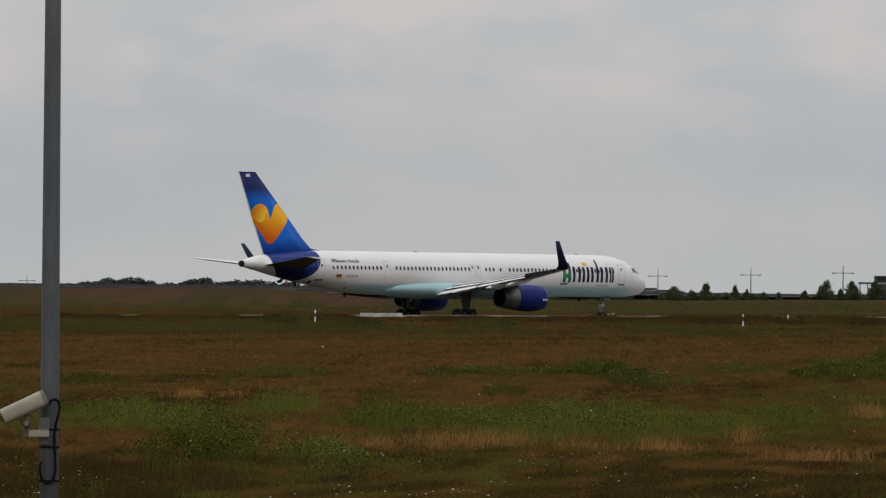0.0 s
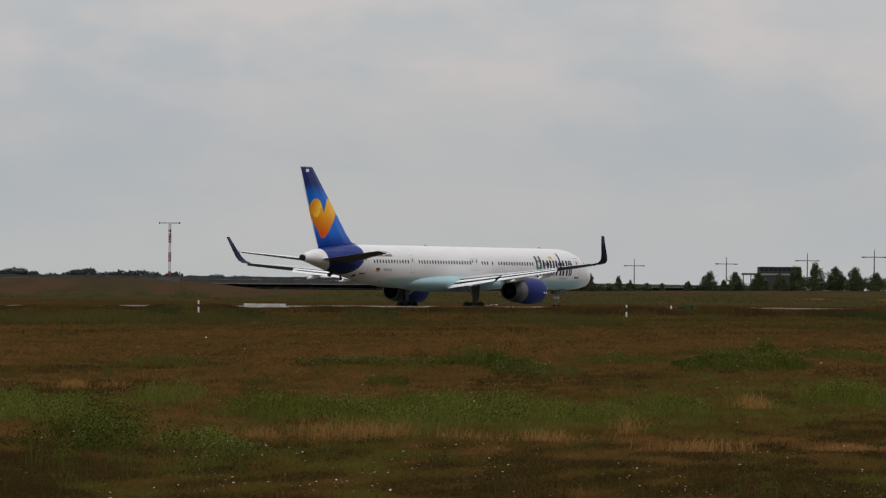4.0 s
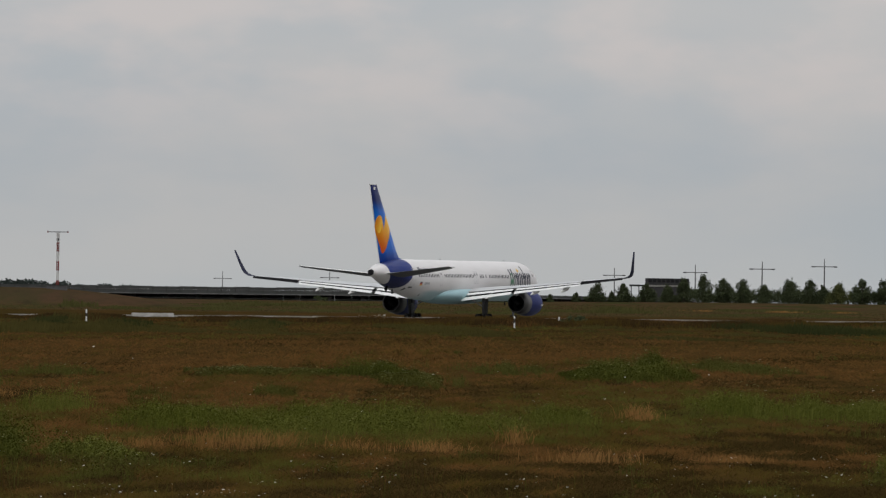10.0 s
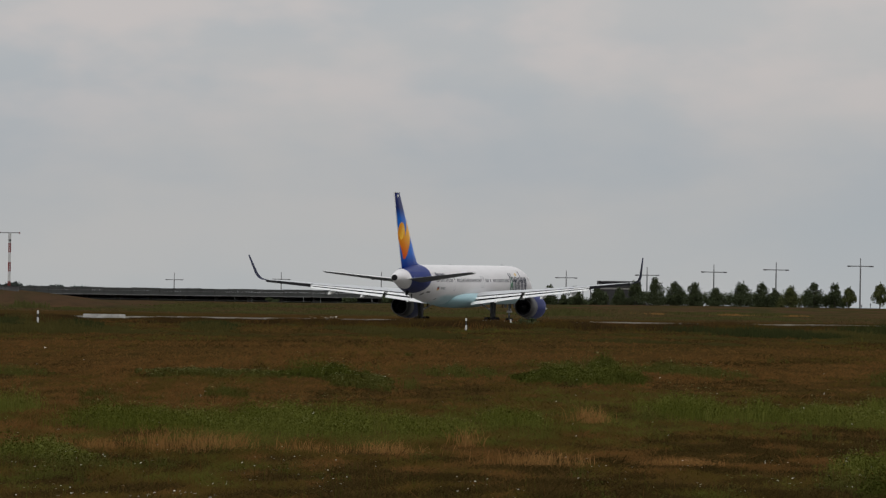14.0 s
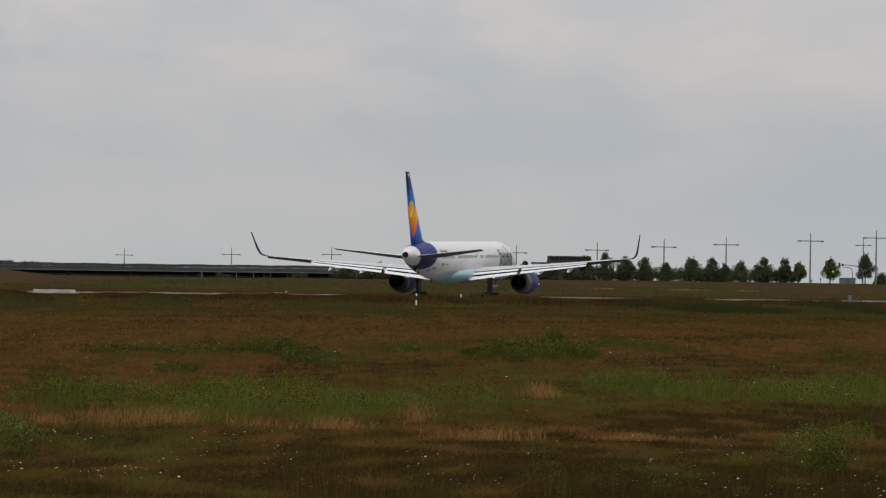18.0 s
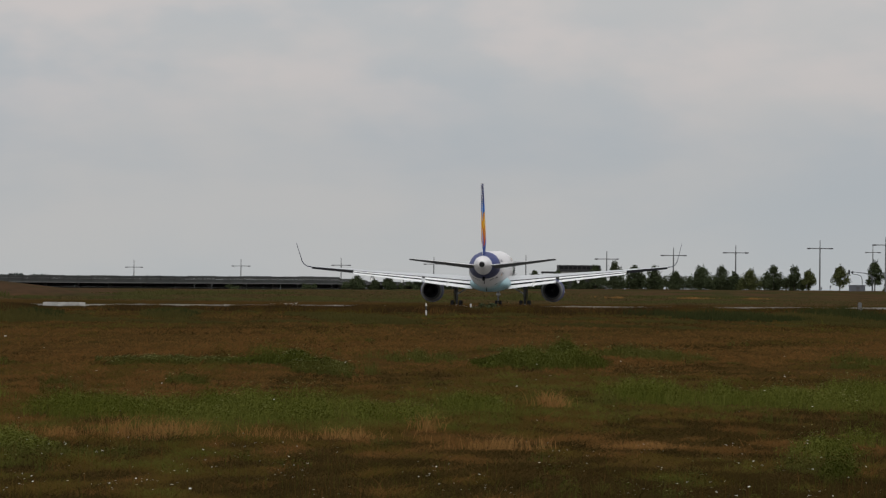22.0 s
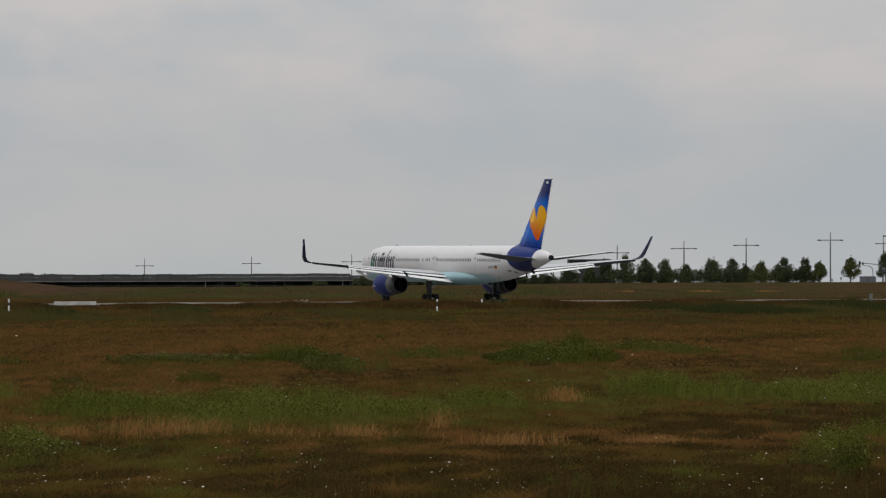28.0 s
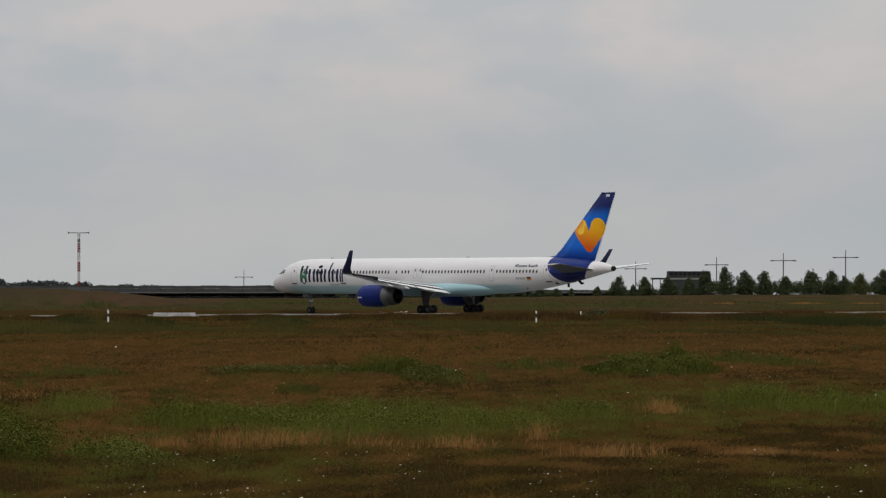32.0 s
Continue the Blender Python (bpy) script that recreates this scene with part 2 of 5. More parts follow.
def body_colour(tree, x, s, z):
    wave = noise_of(tree, coords(tree, "Object", (0.2, 0.12, 0.3)), 1.6, 2.0) * 0.8 - 0.4
    belly = (z + wave * 0.6).step(3.05, 2.62) * s.step(2.0, 5.0) * s.step(43.0, 39.0)
    c = mixed(tree, belly * 0.9, WHITE, SEA)
    a, b = (s - 48.1) / 3.0, (z - 5.75) / 2.75
    blue = (a * a + b * b).step(1.012, 0.988)
    deep = mixed(tree, z.step(3.2, 5.2), (0.003, 0.007, 0.075), (0.003, 0.020, 0.16))
    return mixed(tree, blue, c, deep)


def fin_colour(tree, x, s, z):
    low = mixed(tree, z.step(5.6, 7.4), (0.006, 0.040, 0.26), (0.007, 0.135, 0.58))
    c = mixed(tree, z.step(9.9, 11.6), low, (0.004, 0.010, 0.085))
    edge = (s - z * 0.430).step(48.70, 48.74)
    c = mixed(tree, edge, c, (0.72, 0.72, 0.72))
    # orange heart: two round-ended strokes that meet below; it reads the same way from both sides
    flank = x.op("SIGN")
    u, v = (s - 50.35) * flank * -1, z

    def stroke(ax, az, bx, bz, r):
        dx, dz = bx - ax, bz - az
        t = ((u - ax) * dx + (v - az) * dz) / (dx * dx + dz * dz)
        t = t.op("MINIMUM", 1.0).op("MAXIMUM", 0.0)
        p, q = u - ax - t * dx, v - az - t * dz
        return ((p * p + q * q).op("SQRT") + t * 0.42).step(r + 0.03, r - 0.03)

    left, right = stroke(-1.30, 8.95, 0.0, 7.05, 1.06), stroke(1.28, 9.05, 0.0, 7.05, 1.08)
    lobe = stroke(-1.30, 8.95, -1.28, 8.90, 1.0)
    flame = mixed(tree, (v + u * 0.25).step(6.4, 9.6), (0.62, 0.085, 0.006), (0.88, 0.43, 0.015))
    disc = mixed(tree, (u * 0.75 - (v - 8.95) * 0.66).step(-1.9, -0.05), (0.80, 0.27, 0.010), (1.0, 0.66, 0.075))
    c = mixed(tree, left.op("MAXIMUM", right), c, flame)
    return mixed(tree, lobe, c, disc)


def cowl_colour(tree, x, s, z):
    c = mixed(tree, s.step(24.98, 25.03), (0.004, 0.014, 0.125), (0.17, 0.165, 0.165))
    c = mixed(tree, s.step(25.6, 26.0), c, (0.12, 0.117, 0.117))
    # inside of the nozzle coloured near black for the shade in its depth
    p, q = x.op("ABSOLUTE") - 6.5, z - 1.66
    c = mixed(tree, (p * p + q * q).op("SQRT").step(0.81, 0.77) * s.step(24.9, 25.0), c, (0.010, 0.010, 0.013))
    return mixed(tree, s.step(21.34, 21.29), c, (0.62, 0.62, 0.63))


def sea_colour(tree, x, s, z):
    return mixed(tree, z.step(3.35, 2.7), (0.52, 0.67, 0.70), SEA)


skin = paint("fuselage_paint", body_colour)
fin_paint = paint("fin_paint", fin_colour, spec=0.15)
cowl_paint = paint("cowl_paint", cowl_colour, bare=24.98)
fairing_paint = paint("fairing_paint", sea_colour)
wing_grey = material("wing_grey", (0.52, 0.53, 0.54), (0.43, 0.44, 0.45), rough=0.35, scale=0.7)
flap_white = material("flap_white", (0.76, 0.76, 0.75), (0.66, 0.66, 0.65), rough=0.5, scale=0.9)
slot_dark = material("slot_dark", (0.016, 0.016, 0.018), (0.026, 0.026, 0.027), spec=0.04, rough=0.8)
# underside grey, made darker than its paint to carry shade
wing_under = material("wing_under", (0.105, 0.108, 0.112), (0.08, 0.082, 0.086), rough=0.6, scale=0.9, spec=0.15)
navy = material("navy_paint", (0.006, 0.008, 0.032), (0.008, 0.011, 0.042), rough=0.55, spec=0.15)
soot = material("sooty_metal", (0.015, 0.015, 0.016), (0.01, 0.01, 0.01), rough=0.8, spec=0.1)
titanium = material("titanium", (0.16, 0.155, 0.15), (0.09, 0.088, 0.085), rough=0.4, metal=0.7)
bare_metal = material("bare_metal", (0.62, 0.63, 0.64), (0.5, 0.5, 0.5), rough=0.3, metal=0.8)
strut_grey = material("strut_grey", (0.42, 0.42, 0.43), (0.3, 0.3, 0.31), rough=0.45)
gear_steel = material("gear_steel", (0.12, 0.12, 0.123), (0.08, 0.08, 0.083), rough=0.5)
hub_dark = material("hub_grey", (0.060, 0.060, 0.060), (0.04, 0.04, 0.04), rough=0.7, spec=0.1)
rubber = material("tyre_rubber", (0.012, 0.012, 0.013), (0.020, 0.019, 0.019), rough=0.95, spec=0.05)
glass_dark = material("cabin_glass", (0.030, 0.033, 0.040), (0.05, 0.055, 0.06), rough=0.12)
seam = material("seam_grey", (0.30, 0.31, 0.32), (0.38, 0.38, 0.39), rough=0.5)
white_plain = material("white_enamel", (0.78, 0.78, 0.77), (0.66, 0.66, 0.65), rough=0.35)
green_paint = material("green_paint", (0.03, 0.20, 0.085), (0.02, 0.13, 0.06), rough=0.4)
yellow_paint = material("yellow_paint", (0.72, 0.47, 0.05), (0.6, 0.36, 0.04), rough=0.4)
red_paint = material("red_paint", (0.45, 0.03, 0.02), rough=0.4)
black_paint = material("black_paint", (0.02, 0.02, 0.02), rough=0.4)

airliner = thing("airliner", "white twin-engine airliner with blue tail and orange heart, taxiing", "airplane")

WHEELS = []


def set_axle(wheel, centre, radius):
    """Puts a wheel's origin on its axle and notes it for rolling."""
    shift = Matrix.Translation(-Vector(centre))
    for ob in (wheel, *wheel.children):
        ob.data.transform(shift)
    wheel.location = centre
    WHEELS.append((wheel, centre, radius))


# fuselage sections: metres behind the nose, half width, top, bottom
SECTIONS = [(0.0, 0.04, 3.04, 2.96), (0.12, 0.36, 3.36, 2.68), (0.45, 0.72, 3.72, 2.40), (1.0, 1.08, 4.12, 2.17), (1.8, 1.40, 4.60, 2.02),
            (2.5, 1.58, 4.98, 1.95), (3.3, 1.72, 5.38, 1.90), (4.4, 1.82, 5.68, 1.88), (5.8, 1.87, 5.84, 1.86), (7.5, 1.88, 5.87, 1.86),
            (14, 1.88, 5.87, 1.86), (20, 1.88, 5.87, 1.86), (26, 1.88, 5.87, 1.86), (32, 1.88, 5.87, 1.86), (37.5, 1.88, 5.87, 1.86),
            (40, 1.87, 5.87, 1.98), (42.5, 1.82, 5.87, 2.26), (45, 1.70, 5.86, 2.62), (47.5, 1.46, 5.78, 3.02), (50, 1.10, 5.58, 3.50),
            (52, 0.74, 5.30, 3.92), (53.3, 0.46, 5.00, 4.18), (53.75, 0.34, 4.86, 4.26)]


def section_at(s):
    for a, b in zip(SECTIONS, SECTIONS[1:]):
        if a[0] <= s <= b[0]:
            u = (s - a[0]) / (b[0] - a[0])
            return [p + (q - p) * u for p, q in zip(a, b)][1:]
    return SECTIONS[-1][1:]


def skin_point(s, z, side, out=0.0):
    """The point of the fuselage side at s and height z."""
    w, top, bottom = section_at(s)
    mid, half = (top + bottom) / 2, (top - bottom) / 2
    h = max(-0.999, min(0.999, (z - mid) / half))
    ny = h / half * w
    nx_ = math.sqrt(1 - h * h)
    ln = math.hypot(nx_, ny)
    return Vector((side * (w * nx_ + out * nx_ / ln), MAIN - s, z + out * ny / ln))


bm = bmesh.new()
NS = 40
loft(bm, [[(w * math.cos(a), MAIN - s, (t + b) / 2 + (t - b) / 2 * math.sin(a)) for a in (2 * math.pi * k / NS for k in range(NS))] for s, w, t, b in SECTIONS])
fuselage = part("fuselage", bm, skin, airliner, "white fuselage with pale turquoise belly", smooth=True)
bm = bmesh.new()
tube(bm, [(0, MAIN - 53.70, 4.56), (0, MAIN - 54.0, 4.55)], [0.30, 0.26], 18)
part("exhaust_cone", bm, slot_dark, airliner, "black auxiliary exhaust")

# belly fairing between the wings
bm = bmesh.new()
loft(bm, [[(w * math.cos(a), MAIN - s, 2.45 + h * math.sin(a)) for a in (2 * math.pi * k / 24 for k in range(24))]
          for s, w, h in ((18.8, 1.2, 0.55), (20, 1.75, 0.72), (22, 2.05, 0.85), (26, 2.2, 0.92), (30, 2.2, 0.92), (33, 2.02, 0.86), (35, 1.75, 0.68), (36.5, 1.2, 0.5))])
part("wing_fairing", bm, fairing_paint, airliner, "turquoise wing fairing", smooth=True)


def aerofoil(le, te, thick, up=(0, 0, 1), sides=9):
    """Points of a wing section from leading to trailing edge."""
    le, te, up = Vector(le), Vector(te), Vector(up)
    pts, chord = [], (te - le).length
    us = [0, 0.02, 0.08, 0.2, 0.38, 0.6, 0.82, 1.0]
    shape = [0, 0.35, 0.68, 0.95, 1.0, 0.78, 0.4, 0.06]
    for u, h in zip(us, shape):
        pts.append(le + (te - le) * u + up * (thick * chord * 0.55 * h))
    for u, h in list(zip(us, shape))[::-1][:-1]:
        pts.append(le + (te - le) * u - up * (thick * chord * 0.45 * h))
    return pts


def shaded_underside(bm):
    """Faces that look down take the second paint, a grey darkened for their shade."""
    bm.normal_update()
    for f in bm.faces:
        f.material_index = 1 if f.normal.z < 0 else 0
    return bm


APEX = 20.6


def wing_le(y):
    return APEX + y * 0.543


def wing_te(y):
    return 30.2 + 0.03 * y if y < 7.2 else 30.42 + (y - 7.2) * 0.190


def wing_z(y):
    return 2.75 + (y - 1.8) * 0.084


for side in (1, -1):
    bm = bmesh.new()
    rings = []
    for y, th, cut in ((1.2, 0.12, 0.80), (4.0, 0.12, 0.79), (7.2, 0.115, 0.76), (11.0, 0.11, 0.76), (14.6, 0.105, 0.76), (14.65, 0.105, 0.99), (17.0, 0.10, 0.99), (19.0, 0.09, 0.99)):
        le, te = wing_le(y), wing_te(y)
        te = le + (te - le) * cut
        rings.append(aerofoil((side * y, MAIN - le, wing_z(y)), (side * y, MAIN - te, wing_z(y) - 0.02), th))
    loft(bm, rings)
    wing = part("wing", bm, wing_grey, airliner, "grey swept wing with flaps lowered", smooth=False)
    # winglet curves up from the tip
    bm = bmesh.new()
    rings = []
    for y, dz, le, ch in ((19.0, 0.0, 0.0, 1.75), (19.45, 0.06, 0.32, 1.56), (19.80, 0.28, 0.70, 1.34), (20.0, 0.65, 1.08, 1.15), (20.22, 1.45, 1.76, 0.88), (20.5, 2.55, 2.60, 0.54)):
        tilt = min(1.0, dz / 0.6)
        up = Vector((-side * tilt, 0, 1 - tilt * 0.85)).normalized()
        s0 = wing_le(19.0) + le
        rings.append(aerofoil((side * y, MAIN - s0, wing_z(19) + dz), (side * y, MAIN - s0 - ch, wing_z(19) + dz), 0.06, up))
    loft(bm, rings)
    part("winglet", bm, navy, wing, "dark blue blended winglet", smooth=True)
    # flaps: two lowered panels in each bay, a dark sheet behind for slot shade
    for name, ya, yb in (("inboard_flap", 1.9, 7.0), ("outboard_flap", 7.35, 14.5)):
        for u0, u1, d0, d1 in ((0.80, 0.93, -0.14, -0.38), (0.94, 1.03, -0.56, -0.90)):
            bm = bmesh.new()
            rings = []
            for y in (ya, (ya + yb) / 2, yb):
                le, te = wing_le(y), wing_te(y)
                k = 0.42 + 0.58 * (te - le - 3.3) / 5.2
                rings.append(aerofoil((side * y, MAIN - le - (te - le) * u0, wing_z(y) + d0 * k), (side * y, MAIN - le - (te - le) * u1, wing_z(y) + d1 * k), 0.07))
            loft(bm, rings)
            part(name, bm, flap_white, wing, "pale lowered flap panel")
        bm = bmesh.new()
        rings = []
        for y in (ya + 0.05, yb - 0.05):
            le, te = wing_le(y), wing_te(y)
            k = 0.42 + 0.58 * (te - le - 3.3) / 5.2
            yy = MAIN - le - (te - le) * 0.76
            rings.append([(side * y, yy, wing_z(y) - 0.02), (side * y, yy - 0.12, wing_z(y) - 0.02), (side * y, yy - 0.12 - 0.3 * k, wing_z(y) - 0.70 * k), (side * y, yy, wing_z(y) - 0.70 * k)])
        loft(bm, rings)
        part("flap_cove", bm, slot_dark, wing, "dark sheet standing for the shade in the flap slots")
    # aileron in near black, which carries the shade of the wing's underside
    bm = bmesh.new()
    loft(bm, [[(side * y, MAIN - wing_te(y) + 0.35, wing_z(y) + 0.03), (side * y, MAIN - wing_te(y) - 0.03, wing_z(y) + 0.0), (side * y, MAIN - wing_te(y) - 0.12, wing_z(y) - t), (side * y, MAIN - wing_te(y) + 0.3, wing_z(y) - t * 0.9)] for y, t in ((14.6, 0.29), (18.95, 0.19))])
    part("aileron", bm, slot_dark, wing, "drooped aileron, shade of its underside put into the dark colour")
    for y in (4.6, 9.4, 12.6):
        le, te = wing_le(y), wing_te(y)
        bm = bmesh.new()
        tube(bm, [(side * y, MAIN - te + 2.6, wing_z(y) - 0.35), (side * y, MAIN - te + 1.6, wing_z(y) - 0.52), (side * y, MAIN - te + 0.2, wing_z(y) - 0.72), (side * y, MAIN - te - 0.75, wing_z(y) - 0.88)], [0.05, 0.2, 0.19, 0.03], 8)
        part("flap_track_fairing", bm, flap_white, wing, "pale flap track fairing", smooth=True)
    # engine
    cy, cz = side * 6.5, 1.66
    engine = new("engine")
    engine.parent = airliner

    def ring(s, r, z=cz, n=28):
        return [(cy + r * math.cos(2 * math.pi * k / n), MAIN - s, z + r * math.sin(2 * math.pi * k / n)) for k in range(n)]

    bm = bmesh.new()
    loft(bm, [ring(22.1, 0.86), ring(21.55, 0.90), ring(21.3, 0.97), ring(21.23, 1.04), ring(21.3, 1.11), ring(21.7, 1.20), ring(22.6, 1.26), ring(23.6, 1.25), ring(24.8, 1.15), ring(25.8, 1.03), ring(26.7, 0.90), ring(26.74, 0.72), ring(25.6, 0.74)], caps=False)
    part("cowl", bm, cowl_paint, engine, "dark blue engine cowl with bright lip", smooth=True)
    bm = bmesh.new()
    loft(bm, [ring(22.06, 0.88), ring(22.10, 0.88)])
    part("fan", bm, titanium, engine, "dark fan disc")
    # black disc closes the nozzle in place of its shaded depth
    bm = bmesh.new()
    loft(bm, [ring(25.72, 0.74), ring(25.76, 0.74)])
    part("exhaust_disc", bm, slot_dark, engine, "black disc standing for the dark depth of the exhaust")
    bm = bmesh.new()
    loft(bm, [ring(25.7, 0.42), ring(26.5, 0.32), ring(27.2, 0.06)])
    part("exhaust_plug", bm, soot, engine, "dark exhaust plug", smooth=True)
    bm = bmesh.new()
    loft(bm, [[(cy - 0.16, MAIN - s, z0), (cy + 0.16, MAIN - s, z0), (cy + 0.16, MAIN - s, z1), (cy - 0.16, MAIN - s, z1)] for s, z0, z1 in ((21.6, 2.7, 3.0), (23.0, 2.6, 3.15), (25.0, 2.45, 3.0), (27.5, 2.4, 2.75))])
    part("pylon", bm, wing_grey, engine, "grey engine pylon")
    # tailplane
    # the tailplane is trimmed with its leading edge down
    bm = bmesh.new()
    loft(bm, [aerofoil((side * y, MAIN - s0, z - 0.034 * (s1 - s0)), (side * y, MAIN - s1, z + 0.034 * (s1 - s0)), 0.09) for y, s0, s1, z in ((0.7, 46.7, 51.5, 4.30), (3.0, 48.2, 51.95, 4.55), (7.6, 51.2, 52.9, 5.09))])
    stab = part("tailplane", shaded_underside(bm), (flap_white, wing_under), airliner, "tailplane, white above, grey below with shade in the colour")
    bm = bmesh.new()
    loft(bm, [aerofoil((side * y, MAIN - s0, z - 0.034 * (s1 - s0)), (side * y, MAIN - s1, z + 0.034 * (s1 - s0)), 0.10) for y, s0, s1, z in ((0.9, 50.6, 51.7, 4.425), (7.5, 52.5, 53.02, 5.135))])
    part("elevator", shaded_underside(bm), (flap_white, wing_under), stab, "elevator, white above, grey below with shade in the colour")
    # main gear: strut, door, four-wheel bogie
    gear = new("main_gear")
    gear.parent = airliner
    gx0 = side * 3.66
    bm = bmesh.new()
    tube(bm, [(gx0, 0.0, 2.3), (gx0, 0.0, 1.1), (gx0, 0.0, 0.12)], [0.19, 0.17, 0.13], 12)
    part("strut", bm, gear_steel, gear, smooth=True)
    bm = bmesh.new()
    tube(bm, [(gx0, 0.05, 1.25), (gx0 - side * 1.5, 0.1, 2.15)], 0.08, 8)
    part("side_brace", bm, strut_grey, gear)
    bm = bmesh.new()
    loft(bm, [[(gx0 + side * 0.25 + dx, yy, zz) for yy, zz in ((-1.0, 2.45), (-0.45, 0.62), (0.4, 0.62), (0.75, 2.45))] for dx in (-0.03, 0.03)])
    part("gear_door", bm, hub_dark, gear, "dark grey gear door")
    bm = bmesh.new()
    tube(bm, [(gx0, -0.62, 0.12), (gx0, 0.62, 0.12)], 0.09, 8)
    part("bogie_beam", bm, strut_grey, gear)
    for wy in (-0.6, 0.6):
        for wx_ in (-0.43, 0.43):
            bm = bmesh.new()
            rr, low = 0.5, -0.37
            loft(bm, [[(gx0 + wx_ + dx, wy + r * math.cos(2 * math.pi * k / 20), rr + low + r * math.sin(2 * math.pi * k / 20)) for k in range(20)] for dx, r in ((-0.17, 0.30), (-0.19, 0.40), (-0.13, 0.49), (0, 0.505), (0.13, 0.49), (0.19, 0.40), (0.17, 0.30))])
            wheel = part("wheel", bm, rubber, gear, "black tyre", smooth=True)
            bm = bmesh.new()
            tube(bm, [(gx0 + wx_ - 0.18, wy, rr + low), (gx0 + wx_ + 0.18, wy, rr + low)], 0.20, 12)
            part("hub", bm, hub_dark, wheel, "grey wheel hub")
            set_axle(wheel, (gx0 + wx_, wy, rr + low), 0.5)

# fin and rudder
bm = bmesh.new()
FIN = [(43.6, 5.84, 51.30, 0.10), (45.0, 6.02, 51.38, 0.22), (46.1, 6.9, 51.78, 0.42), (49.1, 9.9, 53.08, 0.36), (52.15, 12.9, 54.36, 0.22)]
rings = []
for s0, z, s1, th in FIN:
    rings.append([(x, MAIN - s, z) for x, s in ((0, s0), (th * 0.5, s0 + (s1 - s0) * 0.3), (th * 0.5, s0 + (s1 - s0) * 0.6), (0.02, s1), (-0.02, s1), (-th * 0.5, s0 + (s1 - s0) * 0.6), (-th * 0.5, s0 + (s1 - s0) * 0.3))])
rings.insert(0, [(x, y, z - 1.0) for x, y, z in rings[0]])
loft(bm, rings)
fin = part("fin", bm, fin_paint, airliner, "blue tail fin darkening to the tip", smooth=True)
bm = bmesh.new()
box(bm, -0.09, 0.09, MAIN - 54.34, MAIN - 52.1, 12.9, 12.97, 0.02)
part("fin_cap", bm, white_plain, fin, "white fin cap")


def skin_plate(bm, s0, s1, z0, z1, side, out=0.012, nz=5, ns=2):
    """A thin plate that follows the fuselage side."""
    grid = [[bm.verts.new(skin_point(s0 + (s1 - s0) * i / ns, z0 + (z1 - z0) * j / nz, side, out)) for j in range(nz + 1)] for i in range(ns + 1)]
    for i in range(ns):
        for j in range(nz):
            q = (grid[i][j], grid[i + 1][j], grid[i + 1][j + 1], grid[i][j + 1])
            bm.faces.new(q if side < 0 else q[::-1])
    return bm


def skin_oval(bm, sc, zc, rs, rz, side, out=0.014, n=20):
    mid = bm.verts.new(skin_point(sc, zc, side, out))
    ring = [bm.verts.new(skin_point(sc + rs * math.cos(2 * math.pi * k / n), zc + rz * math.sin(2 * math.pi * k / n), side, out)) for k in range(n)]
    for k in range(n):
        f = (mid, ring[k], ring[(k + 1) % n])
        bm.faces.new(f if side < 0 else f[::-1])
    return bm


